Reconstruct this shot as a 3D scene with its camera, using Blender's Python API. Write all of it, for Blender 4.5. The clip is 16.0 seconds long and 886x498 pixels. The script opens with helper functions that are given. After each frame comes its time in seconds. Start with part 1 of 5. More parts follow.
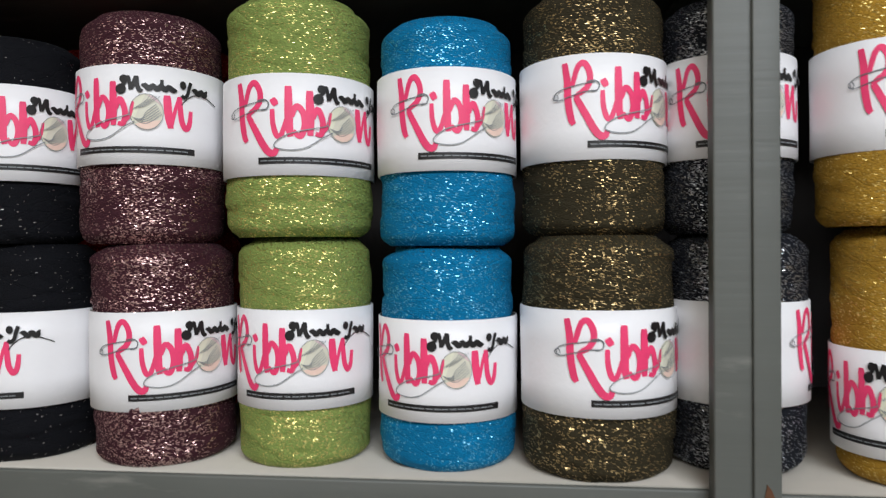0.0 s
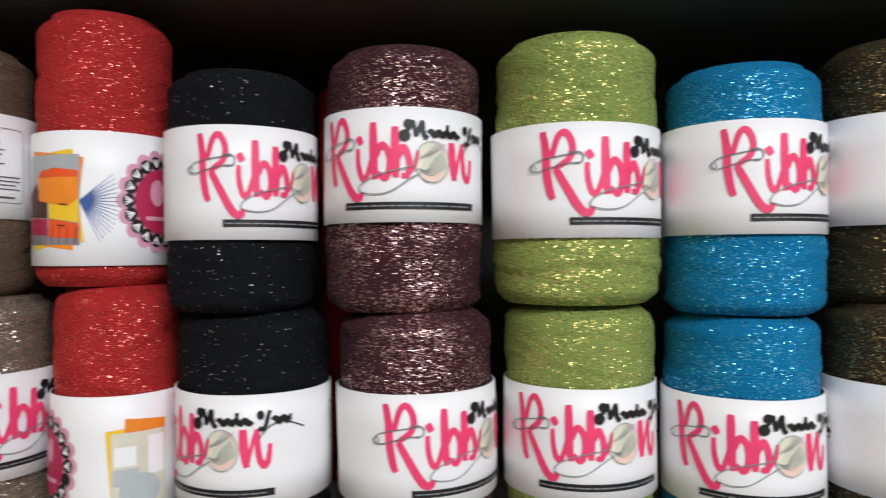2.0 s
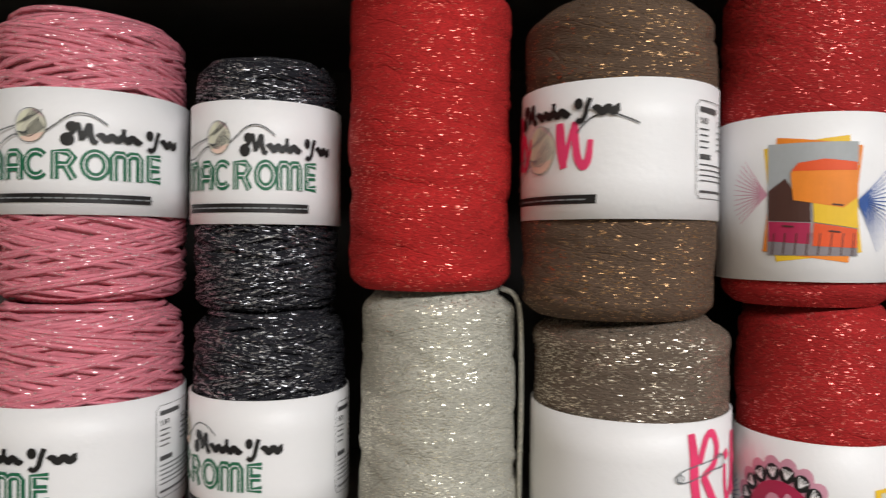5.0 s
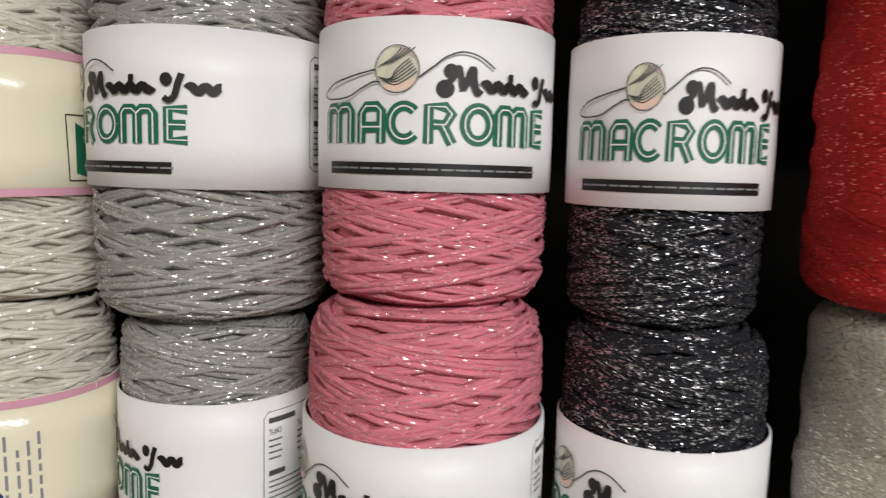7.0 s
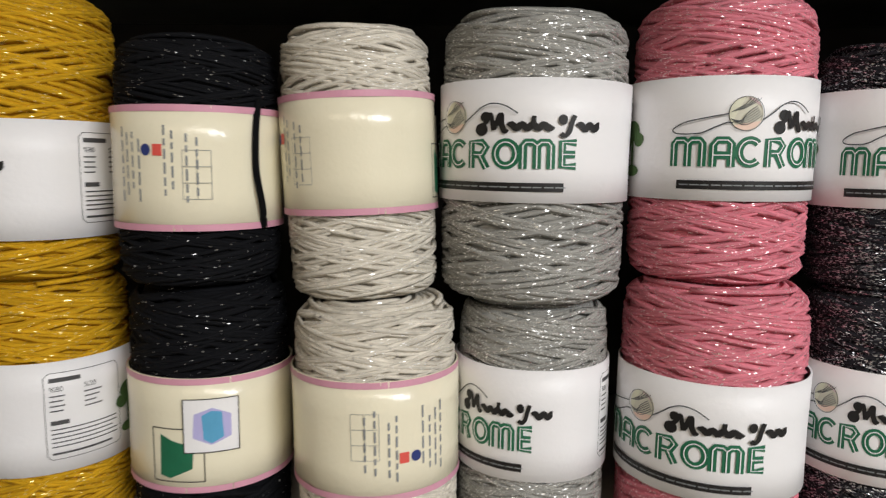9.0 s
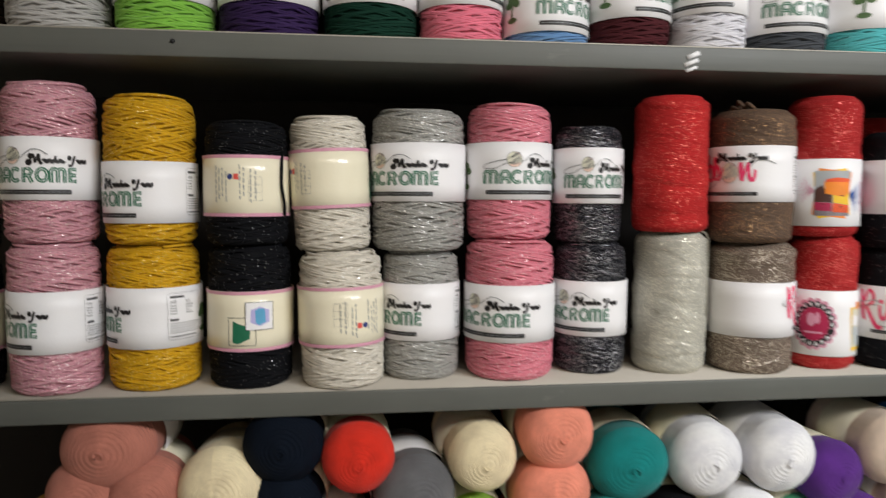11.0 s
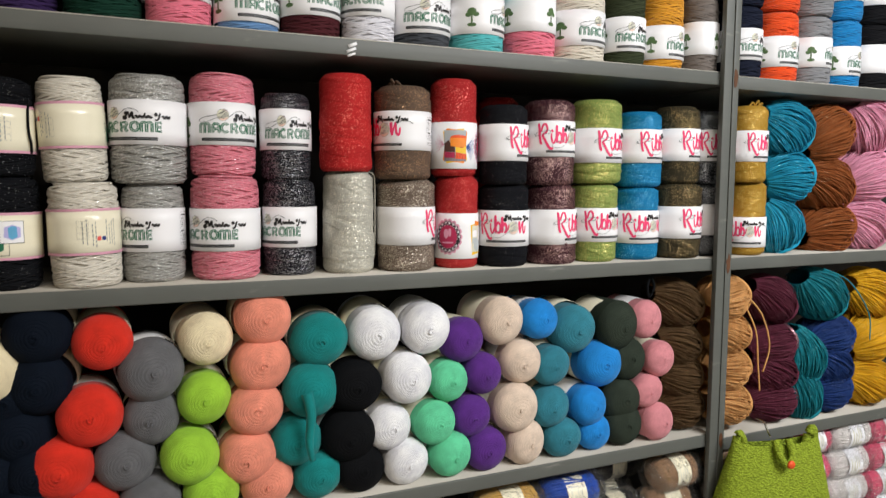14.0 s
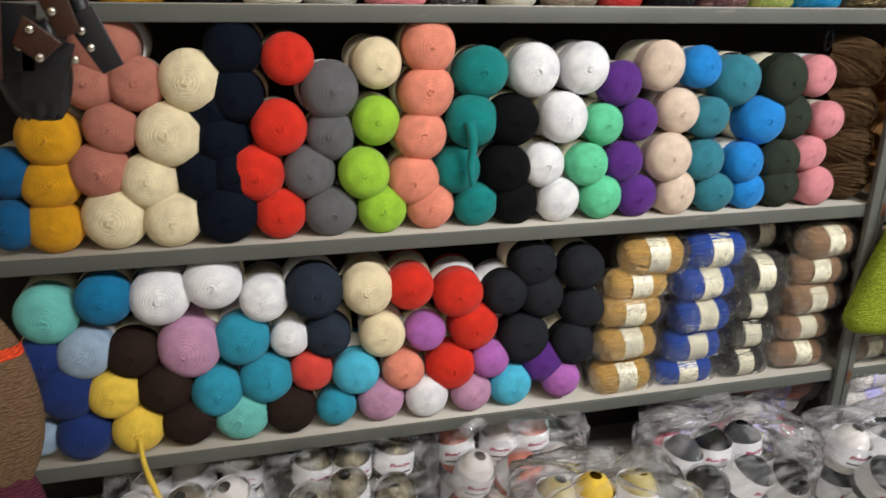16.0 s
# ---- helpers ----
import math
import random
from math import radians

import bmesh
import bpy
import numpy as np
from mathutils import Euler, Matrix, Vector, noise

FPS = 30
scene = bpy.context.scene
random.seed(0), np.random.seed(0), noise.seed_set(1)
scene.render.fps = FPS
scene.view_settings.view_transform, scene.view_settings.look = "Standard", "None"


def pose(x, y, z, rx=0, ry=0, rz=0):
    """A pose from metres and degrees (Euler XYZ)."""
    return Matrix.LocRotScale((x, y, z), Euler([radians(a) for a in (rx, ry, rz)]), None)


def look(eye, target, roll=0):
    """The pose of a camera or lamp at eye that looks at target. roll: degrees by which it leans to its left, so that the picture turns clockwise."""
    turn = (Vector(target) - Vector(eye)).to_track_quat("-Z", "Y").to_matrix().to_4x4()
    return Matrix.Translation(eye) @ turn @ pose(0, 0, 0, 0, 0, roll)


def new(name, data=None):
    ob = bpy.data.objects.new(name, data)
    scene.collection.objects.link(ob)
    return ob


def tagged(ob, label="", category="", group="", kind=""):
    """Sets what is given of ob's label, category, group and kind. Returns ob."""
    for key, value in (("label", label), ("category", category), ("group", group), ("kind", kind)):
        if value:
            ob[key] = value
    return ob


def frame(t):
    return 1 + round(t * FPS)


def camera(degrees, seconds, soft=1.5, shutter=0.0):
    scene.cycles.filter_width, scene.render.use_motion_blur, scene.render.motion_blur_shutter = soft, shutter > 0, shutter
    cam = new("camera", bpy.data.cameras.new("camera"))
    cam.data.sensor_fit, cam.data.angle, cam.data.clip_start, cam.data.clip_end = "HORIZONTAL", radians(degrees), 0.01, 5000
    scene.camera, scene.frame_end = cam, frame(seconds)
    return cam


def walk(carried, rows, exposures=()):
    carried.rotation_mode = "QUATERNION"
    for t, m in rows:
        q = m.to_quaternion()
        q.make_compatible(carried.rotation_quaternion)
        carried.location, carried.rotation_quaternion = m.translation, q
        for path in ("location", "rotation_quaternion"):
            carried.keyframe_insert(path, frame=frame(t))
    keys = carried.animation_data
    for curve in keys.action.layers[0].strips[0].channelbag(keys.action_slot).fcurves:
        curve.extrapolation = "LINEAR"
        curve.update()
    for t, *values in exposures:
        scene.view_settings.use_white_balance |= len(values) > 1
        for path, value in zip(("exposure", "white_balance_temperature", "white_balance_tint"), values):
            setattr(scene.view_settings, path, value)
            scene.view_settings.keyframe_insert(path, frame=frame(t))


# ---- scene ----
cam = camera(65.30, 16.0, soft=1.25, shutter=0.3)
PATH = [
    (0, look((-0.0770, -0.5093, 1.4236), (-0.2916, 1.4791, 1.4152), -0.37)),
    (0.5, look((-0.1384, -0.4718, 1.4478), (-0.2651, 1.5241, 1.4611), -0.17)),
    (1, look((-0.2185, -0.4552, 1.4624), (-0.2246, 1.5448, 1.4677), -0.94)),
    (1.5, look((-0.2766, -0.4551, 1.4654), (-0.2303, 1.5444, 1.4617), 0.01)),
    (2, look((-0.3445, -0.4641, 1.4686), (-0.3960, 1.5352, 1.4785), -0.30)),
    (2.5, look((-0.4242, -0.4692, 1.4664), (-0.5340, 1.5277, 1.4845), -1.02)),
    (3, look((-0.4694, -0.4312, 1.4570), (-0.5528, 1.5670, 1.4611), 1.28)),
    (3.5, look((-0.5124, -0.4022, 1.4683), (-0.7062, 1.5882, 1.4913), 1.88)),
    (4, look((-0.6127, -0.3798, 1.4744), (-0.8294, 1.6083, 1.4595), 0.22)),
    (4.5, look((-0.7379, -0.3817, 1.4813), (-0.8323, 1.6152, 1.4224), -0.14)),
    (5, look((-0.8220, -0.3826, 1.4824), (-0.9333, 1.6141, 1.4588), 0.36)),
    (5.2, look((-0.8536, -0.3834, 1.4828), (-1.0014, 1.6109, 1.4546), 0.65)),
    (7.3, look((-1.0453, -0.2698, 1.5098), (-1.4345, 1.6768, 1.2662), 1.59)),
    (7.5, look((-1.0735, -0.2670, 1.5117), (-1.3684, 1.6960, 1.2668), 0.81)),
    (8, look((-1.1561, -0.2969, 1.5185), (-1.2885, 1.6845, 1.2801), 0.18)),
    (8.5, look((-1.2143, -0.3532, 1.5181), (-1.2345, 1.6301, 1.2608), 0.45)),
    (8.7, look((-1.2363, -0.3762, 1.5206), (-1.3124, 1.6058, 1.2639), 0.66)),
    (10.8, look((-1.3110, -0.8267, 1.5203), (-1.1756, 1.1612, 1.3481), 0.11)),
    (11, look((-1.3042, -0.8894, 1.4988), (-1.0594, 1.0901, 1.3521), 0.18)),
    (11.5, look((-1.3570, -0.9771, 1.4414), (-0.9834, 0.9831, 1.3058), 0.78)),
    (12, look((-1.3188, -1.0597, 1.4471), (-1.0715, 0.9202, 1.3096), 0.61)),
    (12.5, look((-1.2310, -1.1853, 1.4517), (-1.1142, 0.8078, 1.3345), -0.04)),
    (13, look((-1.1644, -1.2528, 1.4644), (-0.8440, 0.7196, 1.3798), -0.18)),
    (13.5, look((-1.1708, -1.2755, 1.4502), (-0.5775, 0.6329, 1.3716), -0.21)),
    (14, look((-1.2358, -1.2954, 1.4268), (-0.4397, 0.5300, 1.2418), 0.22)),
    (14.5, look((-1.2692, -1.3192, 1.3899), (-0.4892, 0.5028, 1.1213), 0.34)),
    (15, look((-1.2845, -1.3370, 1.3411), (-0.5578, 0.4758, 0.9100), 1.04)),
    (15.5, look((-1.3054, -1.3445, 1.2882), (-0.6974, 0.4821, 0.7464), 1.02)),
    (16, look((-1.3335, -1.3566, 1.2211), (-0.8915, 0.4904, 0.5940), 0.17)),
]
walk(cam, PATH, [(0, -0.36, 6150, 10), (3, -0.22, 6350, 10), (5, -0.24, 6500, 10), (8, -0.12, 6500, 10), (11, -0.06, 6450, 10), (13.5, -0.02, 6450, 10), (15, 0.11, 6500, 10), (16, 0.22, 6500, 10)])

# ---- light ----
world = bpy.data.worlds.new("world")
scene.world = world
world.use_nodes = True
world.node_tree.nodes["Background"].inputs[0].default_value = (0.9, 0.95, 1.0, 1)
world.node_tree.nodes["Background"].inputs[1].default_value = 0.15


def area_lamp(name, m, sx, sy, power, colour):
    d = bpy.data.lights.new(name, "AREA")
    d.shape, d.size, d.size_y, d.energy, d.color = "RECTANGLE", sx, sy, power, colour
    ob = new(name, d)
    ob.matrix_world = m
    return ob


# ceiling panels along the aisle: a cooler one towards the shop's front, a warmer one at the back
area_lamp("ceiling_lamp_light", look((0.65, -2.1, 2.66), (0.5, -0.9, 0)), 1.4, 0.4, 78, (0.96, 0.98, 1.0))
area_lamp("ceiling_lamp_light", look((-0.70, -2.1, 2.66), (-0.7, -0.9, 0)), 1.2, 0.4, 19, (1.0, 0.93, 0.84))
area_lamp("ceiling_lamp_light", look((-2.1, -2.1, 2.66), (-2.0, -0.9, 0)), 1.2, 0.4, 5, (1.0, 0.80, 0.56))


# ---- materials ----
def lin(h):
    c = [int(h[i:i + 2], 16) / 255 for i in (0, 2, 4)]
    return tuple(v / 12.92 if v <= 0.04045 else ((v + 0.055) / 1.055) ** 2.4 for v in c)


class Nodes:
    """A material with short calls for its nodes."""

    def __init__(self, name):
        self.mat = bpy.data.materials.new(name)
        self.mat.use_nodes = True
        self.t = self.mat.node_tree
        self.bsdf = self.t.nodes["Principled BSDF"]

    def n(self, kind, operation="", data_type=""):
        node = self.t.nodes.new("ShaderNode" + kind)
        if operation:
            node.operation = operation
        if data_type:
            node.data_type = data_type
        return node

    def put(self, sock, v):
        if isinstance(v, bpy.types.NodeSocket):
            self.t.links.new(v, sock)
        else:
            sock.default_value = v

    def math(self, op, a, b=0.0, clamp=False):
        m = self.n("Math", operation=op)
        m.use_clamp = clamp
        self.put(m.inputs[0], a), self.put(m.inputs[1], b)
        return m.outputs[0]

    def vec(self, op, a, b):
        m = self.n("VectorMath", operation=op)
        self.put(m.inputs[0], a), self.put(m.inputs[1], b)
        return m.outputs[0]

    def mix(self, f, a, b):
        m = self.n("Mix", data_type="RGBA")
        self.put(m.inputs[0], f), self.put(m.inputs[6], a), self.put(m.inputs[7], b)
        return m.outputs[2]

    def ramp(self, f, lo, hi):
        m = self.n("MapRange")
        self.put(m.inputs[0], f)
        m.inputs[1].default_value, m.inputs[2].default_value = lo, hi
        return m.outputs[0]

    def noise(self, co, scale, detail=2.0):
        m = self.n("TexNoise")
        self.put(m.inputs["Vector"], co)
        m.inputs["Scale"].default_value, m.inputs["Detail"].default_value = scale, detail
        return m.outputs[0]

    def scaled(self, co, s):
        m = self.n("Mapping")
        self.put(m.inputs["Vector"], co)
        m.inputs["Scale"].default_value = s
        return m.outputs[0]

    def bump(self, h, dist, strength=1.0):
        m = self.n("Bump")
        self.put(m.inputs["Height"], h)
        m.inputs["Distance"].default_value, m.inputs["Strength"].default_value = dist, strength
        return m.outputs[0]

    def set(self, **kw):
        for k, v in kw.items():
            self.put(self.bsdf.inputs[k.replace("_", " ")], v)


def rgba(c, k=1.0):
    return (min(1, c[0] * k), min(1, c[1] * k), min(1, c[2] * k), 1)


def yarn_mat(name, h, glint=None, amount=0.0, fine=True, rough=0.85):
    """Yarn on a round package: u runs round it in metres, v along it. glint: colour of the metallic thread."""
    m = Nodes(name)
    c = lin(h)
    uv = m.n("TexCoord").outputs["UV"]
    oi = m.n("ObjectInfo").outputs["Random"]
    shift = m.n("CombineXYZ")
    m.put(shift.inputs[2], oi)
    co = m.vec("ADD", uv, shift.outputs[0])
    big = m.noise(co, 22, 3)
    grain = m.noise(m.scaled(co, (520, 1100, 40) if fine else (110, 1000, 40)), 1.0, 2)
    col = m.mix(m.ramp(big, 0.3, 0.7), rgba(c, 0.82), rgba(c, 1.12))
    # low grain darker: shade between the threads is put into the yarn colour
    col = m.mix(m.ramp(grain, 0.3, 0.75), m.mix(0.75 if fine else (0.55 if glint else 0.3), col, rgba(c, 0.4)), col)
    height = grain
    if fine:
        # knitted tape: small stitches, and the edges of straps that cross at a slant
        warp = m.noise(co, 30, 2)
        sep = m.n("SeparateXYZ")
        m.put(sep.inputs[0], uv)
        seam = None
        for k, amp, ph in ((150.0, 3.2, 0.4), (118.0, -3.8, 2.1), (96.0, 2.2, 4.4)):
            swing = m.math("MULTIPLY", m.math("SINE", m.math("ADD", m.math("MULTIPLY", sep.outputs[0], 17.45), m.math("ADD", m.math("MULTIPLY", oi, 6.28), ph))), amp)
            row = m.math("ADD", m.math("MULTIPLY", sep.outputs[1], k), m.math("ADD", swing, m.math("MULTIPLY", warp, 2.6)))
            line = m.ramp(m.math("ABSOLUTE", m.math("SINE", row)), 0.0, 0.10)
            seam = line if seam is None else m.math("MINIMUM", seam, line)
        height = m.math("ADD", m.math("MULTIPLY", seam, 0.45), m.math("MULTIPLY", grain, 1.1))
    nrm = m.bump(height, 0.0011, 0.75)
    if glint:
        v = m.n("TexVoronoi")
        m.put(v.inputs["Vector"], m.scaled(co, (620, 2200, 40)))
        v.inputs["Scale"].default_value = 1.0
        sep = m.n("SeparateColor")
        m.put(sep.inputs[0], v.outputs["Color"])
        patch = m.math("MULTIPLY", m.ramp(big, 0.25, 0.7), amount)
        mask = m.math("LESS_THAN", sep.outputs[0], patch)
        tip = m.n("CombineXYZ")
        m.put(tip.inputs[0], sep.outputs[1]), m.put(tip.inputs[1], sep.outputs[2]), m.put(tip.inputs[2], m.math("FRACT", m.math("MULTIPLY", sep.outputs[0], 97.0)))
        jit = m.vec("SUBTRACT", tip.outputs[0], (0.5, 0.5, 0.5))
        jit = m.vec("MULTIPLY", jit, (0.85, 0.85, 0.75))
        g = m.n("NewGeometry").outputs["Normal"]
        flake = m.vec("NORMALIZE", m.vec("ADD", g, jit), (0, 0, 0))
        mixn = m.n("Mix", data_type="VECTOR")
        m.put(mixn.inputs[0], mask), m.put(mixn.inputs[4], nrm), m.put(mixn.inputs[5], flake)
        nrm = mixn.outputs[1]
        col = m.mix(mask, col, rgba(lin(glint)))
        m.set(Metallic=m.math("MULTIPLY", mask, 0.95), Roughness=m.math("SUBTRACT", rough, m.math("MULTIPLY", mask, rough - 0.36)))
    else:
        m.set(Roughness=rough)
    m.set(Base_Color=col, Normal=nrm)
    m.bsdf.inputs["Specular IOR Level"].default_value = 0.25 if max(c) > 0.06 else 0.12
    if not glint:
        m.bsdf.inputs["Sheen Weight"].default_value = 0.10 if max(c) > 0.1 else 0.0
    return m.mat


def plain_mat(name, h, rough=0.6, var=0.08, scale=30, bump=0.0, metal=0.0, spec=0.5):
    m = Nodes(name)
    c = lin(h)
    co = m.n("TexCoord").outputs["Object"]
    big = m.noise(co, scale, 4)
    fine = m.noise(co, scale * 14, 2)
    col = m.mix(m.ramp(big, 0.3, 0.7), rgba(c, 1 - var), rgba(c, 1 + var))
    col = m.mix(m.math("MULTIPLY", m.ramp(fine, 0.35, 0.7), var), col, rgba(c, 0.6))
    m.set(Base_Color=col, Roughness=m.math("ADD", rough - 0.06, m.math("MULTIPLY", big, 0.12)), Metallic=metal)
    m.bsdf.inputs["Specular IOR Level"].default_value = spec
    if bump:
        m.set(Normal=m.bump(m.math("ADD", big, m.math("MULTIPLY", fine, 0.4)), bump))
    return m.mat


def board_mat():
    """Grey enamel on wooden boards, brushed along the length, rubbed and dusty."""
    m = Nodes("grey_board_paint")
    co = m.n("TexCoord").outputs["Object"]
    streak = m.noise(m.scaled(co, (2.5, 60, 60)), 1.0, 4)
    big = m.noise(co, 5, 5)
    scuff = m.ramp(m.noise(m.scaled(co, (9, 40, 40)), 1.0, 6), 0.66, 0.74)
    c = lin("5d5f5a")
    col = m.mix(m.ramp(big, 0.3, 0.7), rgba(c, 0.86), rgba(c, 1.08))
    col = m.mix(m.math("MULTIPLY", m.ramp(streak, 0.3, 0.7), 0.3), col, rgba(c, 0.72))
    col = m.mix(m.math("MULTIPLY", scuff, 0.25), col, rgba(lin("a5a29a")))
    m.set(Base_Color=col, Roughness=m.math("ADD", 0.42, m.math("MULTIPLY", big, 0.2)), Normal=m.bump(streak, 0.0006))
    return m.mat


def film_mat(name, tint=(1, 1, 1), strength=1.0, milk_glare=0.0):
    """Thin clear plastic: see-through with a glossy skin."""
    m = Nodes(name)
    t = m.t
    t.nodes.remove(m.bsdf)
    co = m.n("TexCoord").outputs["Object"]
    h = m.noise(m.scaled(co, (14, 14, 40)), 1.0, 4)
    n1 = m.bump(h, 0.02, 0.9)
    tr = m.n("BsdfTransparent")
    tr.inputs[0].default_value = (*tint, 1)
    gl = m.n("BsdfGlossy")
    gl.inputs["Roughness"].default_value = 0.11
    m.put(gl.inputs["Normal"], n1)
    fr = m.n("Fresnel")
    fr.inputs[0].default_value = 1.4
    m.put(fr.inputs[1], n1)
    mx = m.n("MixShader")
    m.put(mx.inputs[0], m.math("MULTIPLY", fr.outputs[0], strength, True))
    m.put(mx.inputs[1], tr.outputs[0]), m.put(mx.inputs[2], gl.outputs[0])
    # diffuse white on the folds: milkiness that also stands in for bright highlights
    df = m.n("BsdfDiffuse")
    df.inputs[0].default_value = (0.85, 0.85, 0.86, 1)
    mk = m.n("MixShader")
    m.put(mk.inputs[0], m.math("MULTIPLY", m.ramp(h, 0.45, 0.8), milk_glare, True))
    m.put(mk.inputs[1], mx.outputs[0]), m.put(mk.inputs[2], df.outputs[0])
    m.put(t.nodes["Material Output"].inputs[0], mk.outputs[0])
    return m.mat


def knit_mat(name, h, h2=None, scale=140):
    """Hand-knitted wool; an optional second colour in blocks."""
    m = Nodes(name)
    c = lin(h)
    co = m.n("TexCoord").outputs["Object"]
    v = m.n("TexVoronoi")
    m.put(v.inputs["Vector"], m.scaled(co, (0.8, 0.8, 1.9)))
    v.inputs["Scale"].default_value = scale
    fuzz = m.noise(co, 500, 2)
    # stitch gaps darker in both colours: the shade between stitches is painted in
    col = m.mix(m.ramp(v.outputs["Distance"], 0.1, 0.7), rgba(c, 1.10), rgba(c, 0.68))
    if h2:
        k = m.n("TexVoronoi")
        m.put(k.inputs["Vector"], m.scaled(co, (1, 1, 0.8)))
        k.inputs["Scale"].default_value = 26
        sep = m.n("SeparateColor")
        m.put(sep.inputs[0], k.outputs["Color"])
        c2 = lin(h2)
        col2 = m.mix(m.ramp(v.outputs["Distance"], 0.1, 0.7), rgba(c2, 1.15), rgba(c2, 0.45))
        col = m.mix(m.math("GREATER_THAN", sep.outputs[0], 0.55), col, col2)
    hh = m.math("ADD", m.math("MULTIPLY", v.outputs["Distance"], -1.0), m.math("MULTIPLY", fuzz, 0.3))
    m.set(Base_Color=col, Roughness=0.9, Normal=m.bump(hh, 0.004))
    m.bsdf.inputs["Specular IOR Level"].default_value = 0.2
    return m.mat


M_BOARD = board_mat()
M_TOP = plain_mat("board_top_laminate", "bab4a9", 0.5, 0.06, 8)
# back panel's dark colour carries the deep shade inside the shelves
M_BACK = plain_mat("shade_dark_back_panel", "2a2523", 0.8, 0.2, 6)
M_WALL = plain_mat("wall_paint", "b9b4aa", 0.8, 0.05, 3)
M_CEIL = plain_mat("ceiling_paint", "d8d6d0", 0.9, 0.03, 2)
M_FLOOR = plain_mat("floor_tile", "aaa59c", 0.4, 0.1, 4)
M_RUST = plain_mat("rust_stain", "5d3a22", 0.8, 0.25, 40)
M_PAPER = plain_mat("white_label_paper", "f1f0f2", 0.45, 0.015, 20, 0.0004)
M_CREAM = plain_mat("cream_label_paper", "efe8cf", 0.2, 0.02, 20, 0.0004)
M_PINKINK = plain_mat("pink_print", "ee3f72", 0.5, 0.1, 60)
M_PINKEDGE = plain_mat("pink_band_print", "d79bb0", 0.5, 0.04, 60)
M_GREENINK = plain_mat("green_print", "1d6b4c", 0.5, 0.1, 60)
M_BLACKINK = plain_mat("black_print", "151314", 0.5, 0.1, 60)
M_GREYINK = plain_mat("grey_print", "8b8f92", 0.5, 0.1, 60)
M_LIGHTINK = plain_mat("pale_print", "d9d6c4", 0.5, 0.06, 90)
M_CRIMSON = plain_mat("crimson_print", "b0234f", 0.5, 0.06, 60)
M_ORANGE = plain_mat("orange_print", "f08a24", 0.5, 0.08, 60)
M_YELLOW = plain_mat("yellow_print", "f3c52b", 0.5, 0.06, 60)
M_REDINK = plain_mat("orange_red_print", "e7551f", 0.5, 0.06, 60)
M_BROWNINK = plain_mat("brown_print", "4a2a22", 0.5, 0.06, 60)
M_SKY = plain_mat("blue_print", "5ba6cf", 0.5, 0.06, 60)
M_STRAW = plain_mat("straw_print", "e4e3cc", 0.5, 0.06, 90)
M_ROSE = plain_mat("pale_rose_print", "e3c9cc", 0.5, 0.06, 90)
M_PEACH = plain_mat("pale_peach_print", "efd0c0", 0.5, 0.06, 90)
M_PININK = plain_mat("dark_grey_print", "3c4146", 0.5, 0.1, 60)
M_PINGREY = plain_mat("steel_grey_print", "6d7277", 0.5, 0.1, 60)
M_INFOINK = plain_mat("soft_black_print", "4a4a4c", 0.5, 0.1, 60)
M_PHOTO = plain_mat("photo_wall_print", "a9adb0", 0.4, 0.10, 25)
M_PHOTOFLOOR = plain_mat("photo_floor_print", "8b8388", 0.4, 0.12, 60)
M_PALEGREY = plain_mat("pale_grey_print", "b9c0c2", 0.4, 0.10, 60)
M_RAYBLUE = plain_mat("ray_blue_print", "33589f", 0.5, 0.12, 90)
M_NAVYINK = plain_mat("navy_print", "2b3a78", 0.5, 0.06, 60)
M_CORALINK = plain_mat("coral_print", "e0594f", 0.5, 0.06, 60)
M_LILACP = plain_mat("lilac_label_paper", "b9b4e2", 0.4, 0.03, 30)
M_LEATHER = plain_mat("brown_leather", "2f1609", 0.38, 0.22, 18, 0.0015)
M_BLACKLEATHER = plain_mat("black_leather", "16161a", 0.4, 0.2, 18, 0.001)
M_STEEL = plain_mat("nickel_rivet", "c9c5bb", 0.2, 0.05, 30, 0, 1.0)
M_FILM = film_mat("clear_wrap", (0.99, 0.99, 0.99), 2.2, 0.03)
M_BAGFILM = film_mat("clear_bag_film", (0.985, 0.985, 0.99), 1.6, 0.40)
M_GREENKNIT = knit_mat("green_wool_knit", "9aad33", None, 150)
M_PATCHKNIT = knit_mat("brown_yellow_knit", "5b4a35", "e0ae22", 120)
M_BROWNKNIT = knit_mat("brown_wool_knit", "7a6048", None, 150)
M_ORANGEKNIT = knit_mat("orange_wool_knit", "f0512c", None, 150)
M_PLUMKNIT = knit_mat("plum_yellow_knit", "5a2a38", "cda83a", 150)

YARN = {}


def yarn(key):
    """The yarn material of a colour, made when first asked for."""
    if key not in YARN:
        h, glint, amount, fine = PALETTE[key]
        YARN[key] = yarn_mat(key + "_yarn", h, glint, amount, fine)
    return YARN[key]


